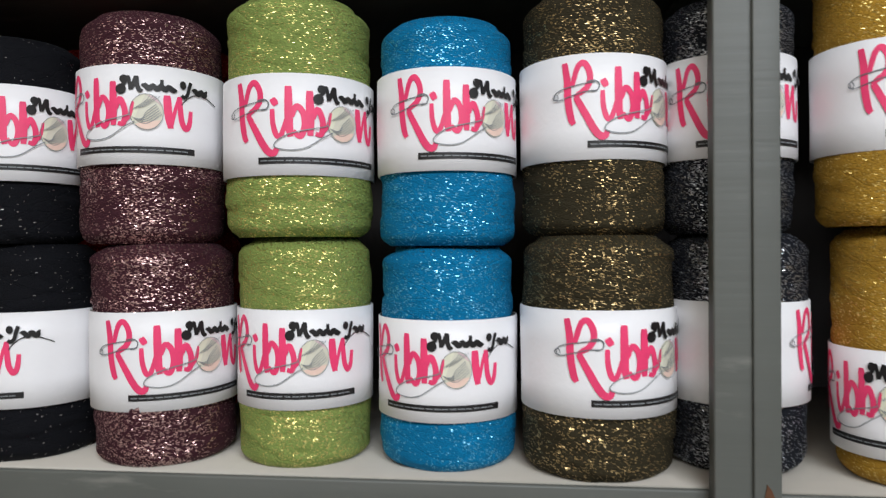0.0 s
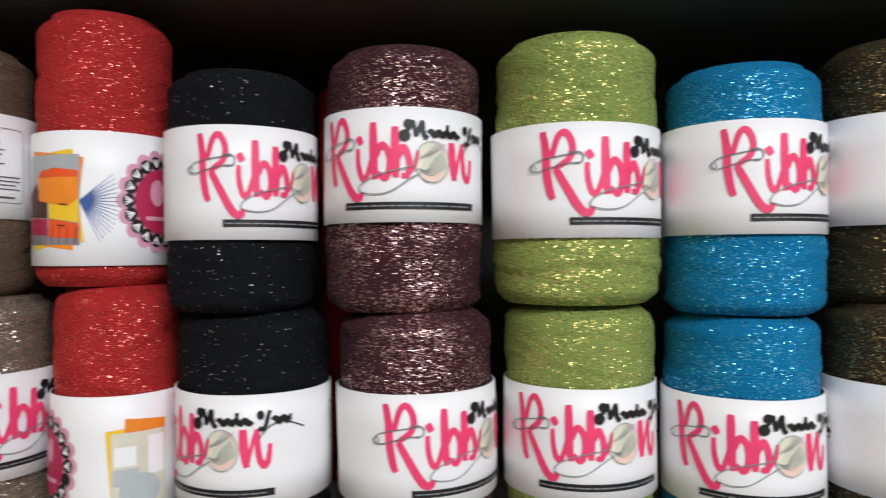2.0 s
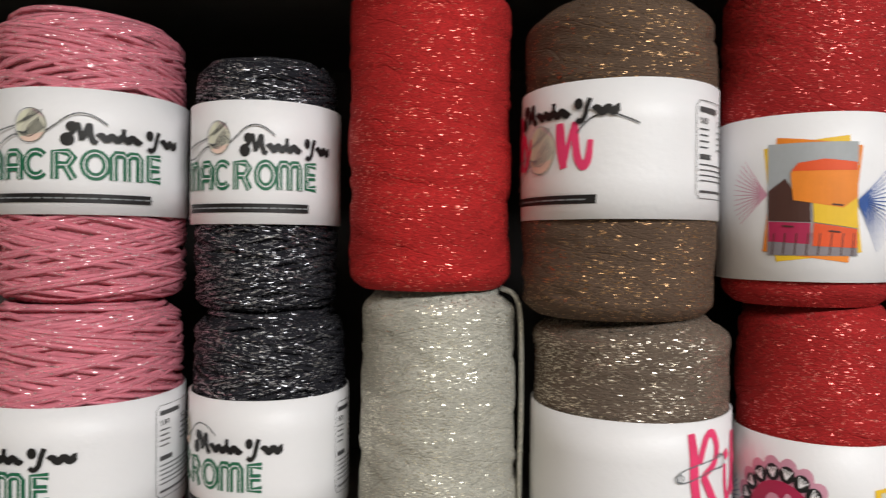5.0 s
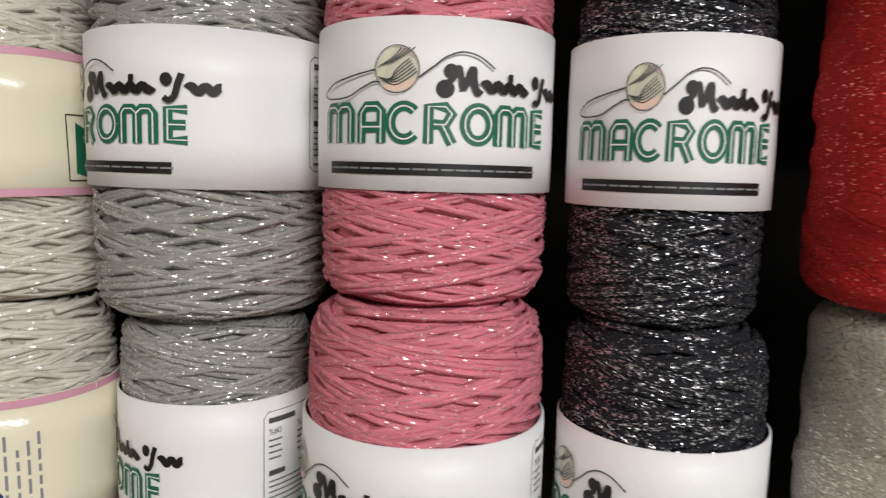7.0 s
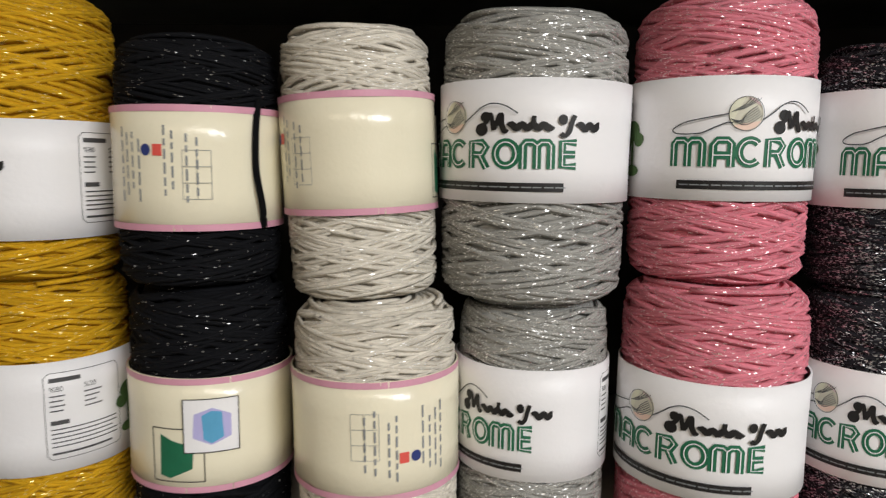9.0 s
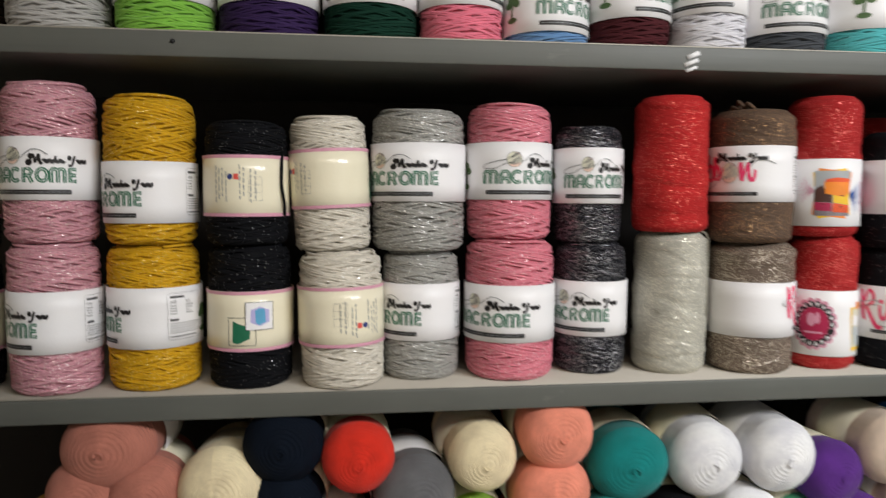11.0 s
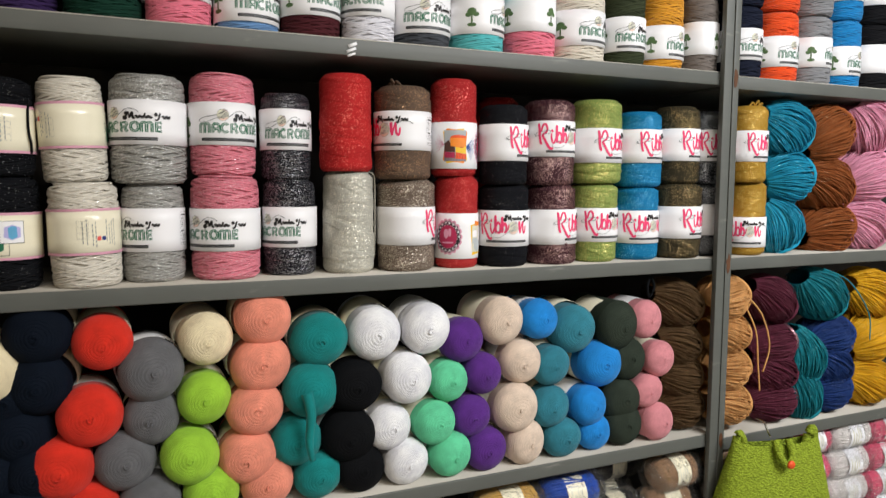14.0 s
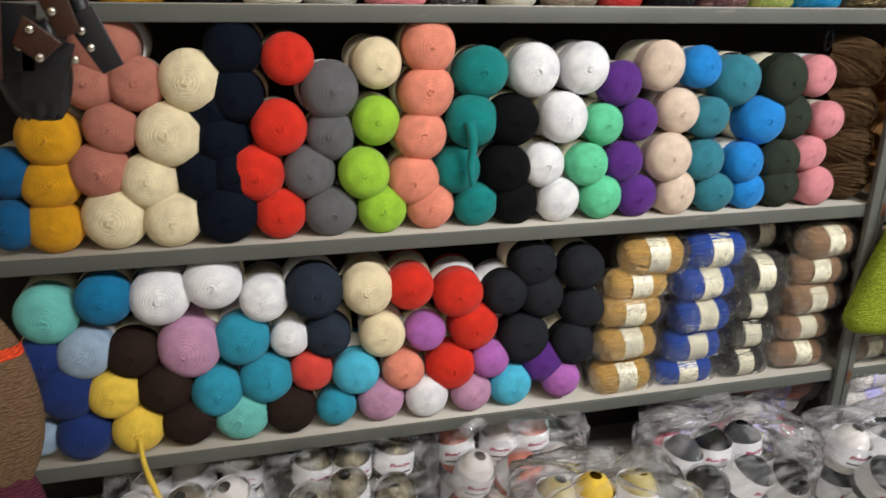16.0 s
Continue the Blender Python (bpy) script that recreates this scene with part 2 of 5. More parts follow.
PALETTE = dict(
    # sparkling tape
    black_tape=("15161b", "c9c3c0", 0.014, True), plum=("46212b", "e8c3bd", 0.30, True), green=("93a656", "f3e08e", 0.26, True),
    blue=("0480b6", "8fdcff", 0.16, True), olive=("3d3727", "d9bb84", 0.18, True), spark=("22252c", "cfd3da", 0.35, True),
    gold=("b58a2c", "f7dc8c", 0.16, True), brown=("6b5647", "c99f72", 0.14, True), taupe=("7d6d60", "f2e6d4", 0.32, True),
    red=("c92a2a", "ff8f80", 0.09, True), red_tape=("bf2a2b", "ff8f86", 0.13, True), silver=("cdcabd", "fffbe8", 0.2, True),
    # cord
    light_pink=("dda0ad", "fff0ee", 0.2, False), yellow=("dfab1c", "fff0b0", 0.08, False), black_cord=("141519", "cfcfcf", 0.015, False),
    ivory=("eae3d5", "ffffff", 0.08, False), grey_cord=("aaa9a4", "ffffff", 0.2, False), pink=("ec8b9b", "ffe3e6", 0.14, False),
    dark_cord=("2b2b31", "d7d7dc", 0.32, False),
    u_brown=("3b3027", None, 0, False), u_grey=("b7b5b2", None, 0, False), u_lime=("86c24a", None, 0, False), u_violet=("35214f", None, 0, False),
    u_bottle=("15382c", None, 0, False), u_rose=("ef7f95", None, 0, False), u_denim=("6f9acb", None, 0, False), u_maroon=("4f1d24", None, 0, False),
    u_white=("e6e5ec", None, 0, False), u_charcoal=("4a4e54", None, 0, False), u_aqua=("5cc0c4", None, 0, False), u_cream=("e4dccd", None, 0, False),
    u_olive=("3d4430", None, 0, False), u_mustard=("dd9c2b", None, 0, False), u_taupe=("7c736d", None, 0, False), u_navy=("1d2233", None, 0, False),
    u_orange=("f2561f", None, 0, False), u_ash=("8f9093", None, 0, False), u_azure=("1588c9", None, 0, False), u_black=("18181b", None, 0, False),
    # soft balls
    sea=("0b5c8f", None, 0, False), mustard=("e0a016", None, 0, False), rosewood=("bb7766", None, 0, False), cream=("f6e4bd", None, 0, False),
    navy=("0a1320", None, 0, False), scarlet=("de2f1c", None, 0, False), grey=("67676a", None, 0, False), lime=("9fd03c", None, 0, False),
    salmon=("f2957c", None, 0, False), teal=("0b8583", None, 0, False), black=("0c0d10", None, 0, False), white=("f4f4fb", None, 0, False),
    mint=("66d3a0", None, 0, False), purple=("5b2a86", None, 0, False), beige=("e3cdb9", None, 0, False), azure=("1a86d6", None, 0, False),
    steel=("2f7d8f", None, 0, False), bottle=("30382f", None, 0, False), blush=("d88b92", None, 0, False), mintblue=("6fc5bd", None, 0, False),
    petrol=("0a76a6", None, 0, False), slate=("2c3441", None, 0, False), soot=("26282d", None, 0, False), paleblue=("9db4cc", None, 0, False),
    cocoa=("2e221d", None, 0, False), mauve=("c795b5", None, 0, False), turquoise=("2b98b5", None, 0, False), orchid=("b76bbd", None, 0, False),
    royal=("16306f", None, 0, False), lemon=("efca4c", None, 0, False), coral=("e2493f", None, 0, False), cyan=("4fbfe0", None, 0, False),
    # hanks and wrapped skeins
    h_turq=("1f9fc2", "c8f4ff", 0.04, False), h_rust=("9c5526", "ffd7b0", 0.04, False), h_pink=("f2a5c0", "fff0f4", 0.04, False), h_peach=("e0a667", "ffe9c8", 0.04, False),
    h_wine=("63263a", "e9b0bd", 0.04, False), h_teal=("138593", "b6f2f5", 0.04, False), h_navy=("1b3a78", "b0c4f5", 0.04, False), h_yellow=("efb41e", "fff0b4", 0.04, False),
    h_brown=("5d452a", "d9b98c", 0.06, False), s_gold=("d9ae5c", None, 0, False), s_blue=("0f4cb0", None, 0, False), s_black=("2b2a2a", None, 0, False),
    s_brown=("a98463", None, 0, False), s_pink=("e8577a", None, 0, False), s_white=("efe9e4", None, 0, False), s_red=("c23236", None, 0, False),
    s_mix=("b8a86a", None, 0, False), s_salmon=("df8a78", None, 0, False), s_charcoal=("46484c", None, 0, False), s_zebra=("6b6352", "fff3d0", 0.4, False),
)


# ---- mesh helpers ----
def mesh_of(name, bm, smooth=True):
    me = bpy.data.meshes.new(name)
    for f in bm.faces:
        f.smooth = smooth
    bm.to_mesh(me)
    bm.free()
    return me


def put(name, me, material, parent, label="", loc=(0, 0, 0), scale=(1, 1, 1), rot=(0, 0, 0)):
    """Links a mesh, which alike parts may share, as one part of a thing, with its own material."""
    ob = new(name, me)
    if not me.materials:
        me.materials.append(None)
    ob.material_slots[0].link = "OBJECT"
    ob.material_slots[0].material = material
    ob.parent = parent
    ob.matrix_basis = Matrix.LocRotScale(loc, Euler([radians(a) for a in rot]), scale)
    return tagged(ob, label)


def part(name, bm, material, parent, label="", smooth=True):
    return put(name, mesh_of(name, bm, smooth), material, parent, label)


def box_bm(x0, x1, y0, y1, z0, z1, bevel=0.0):
    bm = bmesh.new()
    bmesh.ops.create_cube(bm, size=1, matrix=Matrix.Translation(((x0 + x1) / 2, (y0 + y1) / 2, (z0 + z1) / 2)) @ Matrix.Diagonal((x1 - x0, y1 - y0, z1 - z0, 1)))
    if bevel:
        bmesh.ops.bevel(bm, geom=bm.edges[:], offset=bevel, segments=2, affect="EDGES", profile=0.6)
    return bm


def grid_bm(us, vs, fn, uvfn=None, closed=True):
    """A sheet of points fn(i, j) over us x vs; closed joins the last column to the first."""
    bm = bmesh.new()
    uv = bm.loops.layers.uv.new("UVMap")
    g = [[bm.verts.new(fn(i, j)) for i in range(us)] for j in range(vs)]
    for j in range(vs - 1):
        for i in range(us if closed else us - 1):
            k = (i + 1) % us
            f = bm.faces.new((g[j][i], g[j][k], g[j + 1][k], g[j + 1][i]))
            if uvfn:
                for lp, (a, b) in zip(f.loops, ((i, j), (i + 1, j), (i + 1, j + 1), (i, j + 1))):
                    lp[uv].uv = uvfn(a, b)
    return bm


def tube_into(bm, pts, r, sides=5, cap=True, normal=None, flat=1.0, uvs=None):
    """Adds a tube round the points to bm."""
    uv = bm.loops.layers.uv.verify()
    rings = []
    run = 0.0
    runs = []
    for i, p in enumerate(pts):
        a, b = pts[max(i - 1, 0)], pts[min(i + 1, len(pts) - 1)]
        d = (Vector(b) - Vector(a)).normalized()
        nn = Vector(normal(p)) if normal else (Vector((0, 0, 1)) if abs(d.z) < 0.9 else Vector((1, 0, 0)))
        s = d.cross(nn).normalized()
        n2 = s.cross(d)
        rr = r(i / (len(pts) - 1)) if callable(r) else r
        rings.append([bm.verts.new(Vector(p) + rr * (math.cos(2 * math.pi * k / sides) * s + flat * math.sin(2 * math.pi * k / sides) * n2)) for k in range(sides)])
        if i:
            run += (Vector(p) - Vector(pts[i - 1])).length
        runs.append(run)
    for i in range(len(rings) - 1):
        for k in range(sides):
            f = bm.faces.new((rings[i][k], rings[i][(k + 1) % sides], rings[i + 1][(k + 1) % sides], rings[i + 1][k]))
            for lp, (a, b) in zip(f.loops, ((i, k), (i, k + 1), (i + 1, k + 1), (i + 1, k))):
                lp[uv].uv = (runs[a], b * 0.002)
    if cap:
        bm.faces.new(rings[0][::-1])
        bm.faces.new(rings[-1])
    return bm


# ---- the shop's shell and the shelves ----
def structure(name, bm, material, label="", smooth=False):
    ob = new(name, mesh_of(name, bm, smooth))
    ob.data.materials.append(material)
    return tagged(ob, label, kind="structure")


structure("floor", box_bm(-4, 4, -3.2, 0.6, -0.1, 0.0), M_FLOOR, "worn grey tiled shop floor")
structure("ceiling", box_bm(-4, 4, -3.2, 0.6, 2.75, 2.85), M_CEIL, "plain off-white shop ceiling")
structure("wall_back", box_bm(-4, 4, 0.42, 0.6, 0, 2.75), M_WALL, "plain wall behind the shelves")
structure("wall_front", box_bm(-4, 4, -3.2, -3.0, 0, 2.75), M_WALL, "plain wall opposite the shelves")
structure("wall_left", box_bm(-4, -3.8, -3.0, 0.42, 0, 2.75), M_WALL, "plain side wall of the shop")
structure("wall_right", box_bm(3.8, 4, -3.0, 0.42, 0, 2.75), M_WALL, "plain side wall of the shop")
structure("panel_back", box_bm(-2.3, 1.5, 0.385, 0.415, 0, 2.7), M_BACK, "back panel of the shelving, darkened to stand for deep shade")

S0, S1, S2, S3 = 1.7025, 1.25, 0.7985, 0.3455
XL, XP0, XP1, XR = -2.1, 0.0570, 0.1010, 1.45


def shelf_board(x0, x1, top, thick):
    """A painted board with a pale laminate top set just inside its front edge."""
    e = new("shelf_board")
    tagged(e, "grey painted wooden shelf board with a pale worn top", "shelf", "shelf boards")
    e.location = ((x0 + x1) / 2, 0, top)
    w = (x1 - x0) / 2
    part("board", box_bm(-w, w, 0, 0.38, -thick, -0.002, 0.0018), M_BOARD, e)
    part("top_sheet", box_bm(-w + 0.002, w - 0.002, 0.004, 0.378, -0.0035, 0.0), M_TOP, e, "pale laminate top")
    return e


for top in (S0, S1, S2, S3):
    shelf_board(XL, (XP0 + XP1) / 2, top, 0.0327)
for top in (S0 - 0.006, S1 - 0.002, S2 - 0.018, S3 - 0.004):
    shelf_board((XP0 + XP1) / 2 + 0.001, XR, top, 0.0327)
shelf_board(XL, (XP0 + XP1) / 2, 2.15, 0.0327)
shelf_board((XP0 + XP1) / 2 + 0.001, XR, 2.145, 0.0327)


def upright(x0, x1):
    e = new("shelf_upright")
    tagged(e, "grey painted upright post of the shelving with rust stains", "post", "shelf uprights")
    e.location = ((x0 + x1) / 2, 0, 0)
    w = (x1 - x0) / 2
    part("post", box_bm(-w, w, -0.0160, -0.0015, 0, 2.7, 0.0015), M_BOARD, e)
    part("post_edge", box_bm(w * 0.15, w - 0.0005, -0.0195, -0.0162, 0, 2.7, 0.001), M_BOARD, e)
    for z in (S0, S1, S2, S3):
        bm = bmesh.new()
        ring = [bm.verts.new((0.5 * w + 0.3 * w * math.cos(a) * random.uniform(0.6, 1.2), -0.0205, z - 0.015 + 0.022 * math.sin(a) * random.uniform(0.5, 1.3))) for a in np.linspace(0, 2 * math.pi, 14)[:-1]]
        f = bm.faces.new(ring)
        bmesh.ops.extrude_face_region(bm, geom=[f])
        bmesh.ops.translate(bm, verts=bm.verts[:13], vec=(0, 0.0012, 0))
        bmesh.ops.recalc_face_normals(bm, faces=bm.faces[:])
        part("rust_patch", bm, M_RUST, e, "rust stain", False)
    return e


upright(XP0, XP1)
upright(-2.12, XL - 0.001)
upright(XR + 0.001, XR + 0.02)

# a scuffed strip of white tape on the upper board, and a screw head
tape = new("tape_strip")
tagged(tape, "torn strip of white tape stuck on the board edge", "tape")
tape.location = (-0.857, -0.0005, 1.684)
for k, (dx, dz, w, h) in enumerate(((0, 0.006, 0.018, 0.006), (-0.006, -0.002, 0.02, 0.005), (-0.009, -0.010, 0.016, 0.004))):
    bm = box_bm(dx - w / 2, dx + w / 2, -0.001, 0.0002, dz - h / 2, dz + h / 2)
    bmesh.ops.rotate(bm, verts=bm.verts[:], matrix=Matrix.Rotation(radians(-22), 3, "Y"))
    part("tape", bm, M_PAPER, tape)
screw = new("screw_head")
tagged(screw, "small dark screw head in the board edge", "screw")
screw.location = (-1.526, 0, 1.688)
bm = bmesh.new()
bmesh.ops.create_cone(bm, cap_ends=True, segments=12, radius1=0.0032, radius2=0.0022, depth=0.003, matrix=pose(0, -0.001, 0, 90))
part("head", bm, M_BLACKINK, screw)


# ---- printed sleeves ----
R0 = 0.0590
LH = 0.0775


def text_bm(s, size, shear=0.0, offset=0.0, sx=1.0, space=1.0):
    cu = bpy.data.curves.new("words", "FONT")
    cu.body, cu.size, cu.shear, cu.offset, cu.space_character, cu.resolution_u = s, size, shear, offset, space, 3
    ob = bpy.data.objects.new("words", cu)
    scene.collection.objects.link(ob)
    me = bpy.data.meshes.new_from_object(ob.evaluated_get(bpy.context.evaluated_depsgraph_get()))
    bm = bmesh.new()
    bm.from_mesh(me)
    bpy.data.objects.remove(ob)
    bpy.data.curves.remove(cu)
    bpy.data.meshes.remove(me)
    bmesh.ops.scale(bm, vec=(sx, 1, 1), verts=bm.verts[:])
    return bm


def shift(bm, x, y):
    bmesh.ops.translate(bm, vec=(x, y, 0), verts=bm.verts[:])
    return bm


def width(bm):
    xs = [v.co.x for v in bm.verts]
    return min(xs), max(xs)


def blob(pts):
    bm = bmesh.new()
    bm.faces.new([bm.verts.new((x, y, 0)) for x, y in pts])
    return bm


def disc(x, y, r, ry=None, n=24):
    return blob([(x + r * math.cos(2 * math.pi * k / n), y + (ry or r) * math.sin(2 * math.pi * k / n)) for k in range(n)])


def rect(x0, x1, y0, y1):
    return blob([(x0, y0), (x1, y0), (x1, y1), (x0, y1)])


def stroke(pts, w):
    """A flat line of width w, or w(t), through the points."""
    bm = bmesh.new()
    prev = None
    n = len(pts)
    for i, (x, y) in enumerate(pts):
        a, b = pts[max(i - 1, 0)], pts[min(i + 1, n - 1)]
        d = Vector((b[0] - a[0], b[1] - a[1]))
        d = d.normalized() if d.length else Vector((1, 0))
        ww = (w(i / (n - 1)) if callable(w) else w) / 2
        pair = (bm.verts.new((x - d.y * ww, y + d.x * ww, 0)), bm.verts.new((x + d.y * ww, y - d.x * ww, 0)))
        if prev:
            bm.faces.new((prev[0], prev[1], pair[1], pair[0]))
        prev = pair
    return bm


def smooth_line(pts, n=8):
    """Points on a soft curve through the given ones."""
    out = []
    for i in range(len(pts) - 1):
        p0, p1, p2, p3 = (Vector(pts[max(0, min(len(pts) - 1, i + k))]) for k in (-1, 0, 1, 2))
        for k in range(n):
            t = k / n
            out.append(tuple(0.5 * ((2 * p1) + (p2 - p0) * t + (2 * p0 - 5 * p1 + 4 * p2 - p3) * t * t + (3 * p1 - p0 - 3 * p2 + p3) * t ** 3)))
    out.append(tuple(pts[-1]))
    return out


def join(*bms):
    out = bmesh.new()
    for b in bms:
        me = bpy.data.meshes.new("tmp")
        b.to_mesh(me)
        b.free()
        out.from_mesh(me)
        bpy.data.meshes.remove(me)
    return out


def wrapped(name, bm, lift, radius=R0):
    """Bends a flat drawing (x round, y up) onto the sleeve, lift metres above the paper."""
    a, b = width(bm)
    k = math.ceil(a / 0.004)
    while k * 0.004 < b:
        bmesh.ops.bisect_plane(bm, geom=bm.verts[:] + bm.edges[:] + bm.faces[:], plane_co=(k * 0.004, 0, 0), plane_no=(1, 0, 0))
        k += 1
    for v in bm.verts:
        t, z = v.co.x / radius, v.co.y
        rr = radius + lift + v.co.z
        v.co = (rr * math.sin(t), -rr * math.cos(t), z)
    bmesh.ops.recalc_face_normals(bm, faces=bm.faces[:])
    for f in bm.faces:
        c = f.calc_center_median()
        if f.normal.x * c.x + f.normal.y * c.y < 0:
            f.normal_flip()
    return mesh_of(name, bm, False)


def sleeve_mesh(h=LH):
    """Paper band with an overlap, a slight ripple and a little thickness."""
    def fn(i, j):
        a = 2 * math.pi * i / 72
        rr = R0 + 0.0003 * math.sin(5 * a + j) + (0.0004 if j in (0, 6) else 0.0)
        rows = (0, 0.002, 0.3, 0.5, 0.7, 0.998, 1)
        return ((rr - (0.0016 if j in (0, 6) else 0)) * math.sin(a), -(rr - (0.0016 if j in (0, 6) else 0)) * math.cos(a), h * rows[j])
    return mesh_of("label", grid_bm(72, 7, fn))


SLEEVE = sleeve_mesh()


def script_mark(x, y, k=1.0):
    """The maker's mark as plain dark swashes and wavy bands, with no letters."""
    def at(*pts):
        return [(x + p * k, y + q * k) for p, q in pts]

    bits = [disc(*at((0.0012, 0.0018))[0], 0.0040 * k), disc(*at((0.0036, 0.0096))[0], 0.0032 * k),
            stroke(smooth_line(at((0.0010, 0.0040), (0.0042, 0.0062), (0.0068, 0.0112), (0.0080, 0.0060), (0.0086, 0.0012))), 0.0026 * k),
            stroke(smooth_line(at((0.0086, 0.0020), (0.0112, 0.0068), (0.0130, 0.0108), (0.0135, 0.0050), (0.0152, 0.0008), (0.0164, 0.0022))), 0.0034 * k)]
    for lo, hi in ((0.0176, 0.0412), (0.0556, 0.0690)):
        bits.append(stroke(at(*[(q, 0.0036 + 0.0013 * math.sin((q - lo) * 1080)) for q in np.linspace(lo, hi, 30)]), 0.0040 * k))
    bits.append(stroke(at((0.0310, 0.0030), (0.0313, 0.0100)), 0.0026 * k))
    bits.append(disc(*at((0.0470, 0.0078))[0], 0.0026 * k, 0.0032 * k, 14))
    bits.append(stroke(smooth_line(at((0.0534, 0.0106), (0.0518, 0.0058), (0.0504, 0.0004), (0.0480, -0.0020), (0.0458, -0.0006))), 0.0028 * k))
    return layered(bits)


def layered(bits, step=0.00010):
    """Joins flat pieces of one drawing, each a hair above the last."""
    for i, b in enumerate(bits):
        bmesh.ops.translate(b, vec=(0, 0, step * i), verts=b.verts[:])
    return join(*bits)


def wool_ball(x, y, rx, ry):
    """The printed ball: a pale disc with tinted wedges, and its fine thread lines."""
    def arc(a0, a1, k=0.96):
        ts = np.linspace(radians(a0), radians(a1), 14)
        return blob([(x + k * rx * math.cos(t), y + k * ry * math.sin(t)) for t in ts])
    tints = [("ball_tint", arc(95, 215), M_STRAW), ("ball_tint", arc(25, 88), M_ROSE), ("ball_tint", arc(225, 335), M_PEACH)]
    lines = []
    for q in range(6):
        d = 0.13 * q
        lines.append(stroke(smooth_line([(x - rx * (0.86 - d), y - ry * (0.30 + 0.04 * q)), (x - rx * 0.05, y - ry * (0.66 - 0.12 * q)), (x + rx * (0.90 - 0.5 * d), y - ry * (0.10 + 0.02 * q) + ry * d)], 5), 0.00045))
    for q in range(4):
        lines.append(stroke(smooth_line([(x - rx * (0.85 - 0.2 * q), y + ry * (0.1 + 0.05 * q)), (x - rx * (0.1 - 0.18 * q), y + ry * (0.55 + 0.03 * q)), (x + rx * (0.2 + 0.2 * q), y + ry * 0.90)], 5), 0.0004))
    rim = [(x + rx * math.cos(t), y + ry * math.sin(t)) for t in np.linspace(0, 2 * math.pi, 30)]
    lines.append(stroke(rim, 0.0004))
    return tints, lines


def info_panel(x0, y0, w, h):
    """A table of print too small to read, as bars inside a rounded frame, with two shares in per cent."""
    x1, y1, c = x0 + w, y0 + h, 0.003
    line = [(x0 + c, y0), (x1 - c, y0), (x1, y0 + c), (x1, y1 - c), (x1 - c, y1), (x0 + c, y1), (x0, y1 - c), (x0, y0 + c), (x0 + c, y0)]
    bits = [stroke(line[k:k + 2], 0.0004) for k in range(8)]
    bits += [rect(x0 + 0.003, x0 + 0.022, y1 - 0.0065, y1 - 0.0035), rect(x0 + 0.003, x0 + 0.014, y0 + h * 0.40, y0 + h * 0.40 + 0.003)]
    bits += [shift(text_bm("%80", 0.0050), x0 + 0.003, y1 - 0.0130), shift(text_bm("%20", 0.0050), x0 + 0.024, y1 - 0.0130)]
    for k in range(4):
        y = y1 - 0.0165 - 0.0034 * k
        bits += [rect(x0 + 0.003, x0 + 0.012 - 0.001 * (k % 2), y, y + 0.0009), rect(x0 + 0.024, x0 + 0.036 - 0.002 * (k % 3), y, y + 0.0009)]
    y, k = y0 + h * 0.34, 0
    while y > y0 + 0.0075:
        bits.append(rect(x0 + 0.003, x1 - 0.003 - 0.004 * (k % 3 == 2), y, y + 0.0008))
        y, k = y - 0.0030, k + 1
    bits.append(rect(x0 + 0.003, x1 - 0.008, y0 + 0.0032, y0 + 0.0046))
    return join(*bits)


def brush(paths, w0):
    """One brush letter out of strokes: soft curves that swell in the middle."""
    return layered([stroke(smooth_line(p, 6), lambda t, k=k: w0 * k * (0.72 + 0.28 * math.sin(math.pi * min(1, max(0, t * 1.1))) ** 0.5)) for p, k in paths])


BRUSH_R = [([(-0.0470, 0.0715), (-0.0450, 0.0586), (-0.0444, 0.0438), (-0.0422, 0.0308), (-0.0400, 0.0262)], 1.15),
           ([(-0.0412, 0.0540), (-0.0372, 0.0672), (-0.0328, 0.0706), (-0.0290, 0.0655), (-0.0280, 0.0582), (-0.0308, 0.0520), (-0.0362, 0.0482), (-0.0392, 0.0458)], 0.95),
           ([(-0.0385, 0.0462), (-0.0316, 0.0335), (-0.0254, 0.0223), (-0.0211, 0.0172), (-0.0174, 0.0170), (-0.0156, 0.0204)], 1.15)]
BRUSH_I = [([(-0.0190, 0.0500), (-0.0186, 0.0397), (-0.0166, 0.0315), (-0.0140, 0.0291), (-0.0113, 0.0334), (-0.0080, 0.0455)], 0.85), ([(-0.0190, 0.0580), (-0.0174, 0.0552), (-0.0160, 0.0528)], 1.05)]
BRUSH_B = [([(-0.0074, 0.0672), (-0.0072, 0.0500), (-0.0069, 0.0374), (-0.0058, 0.0290)], 1.25),
           ([(-0.0052, 0.0440), (-0.0017, 0.0520), (0.0028, 0.0477), (0.0042, 0.0391), (0.0024, 0.0311), (-0.0002, 0.0294), (-0.0040, 0.0335)], 0.95)]
BRUSH_C = [([(0.0077, 0.0640), (0.0079, 0.0500), (0.0081, 0.0408), (0.0080, 0.0300)], 1.25),
           ([(0.0098, 0.0430), (0.0131, 0.0503), (0.0163, 0.0445), (0.0172, 0.0376), (0.0156, 0.0313), (0.0116, 0.0316)], 0.95), ([(0.0150, 0.0312), (0.0206, 0.0377), (0.0230, 0.0483)], 0.6)]
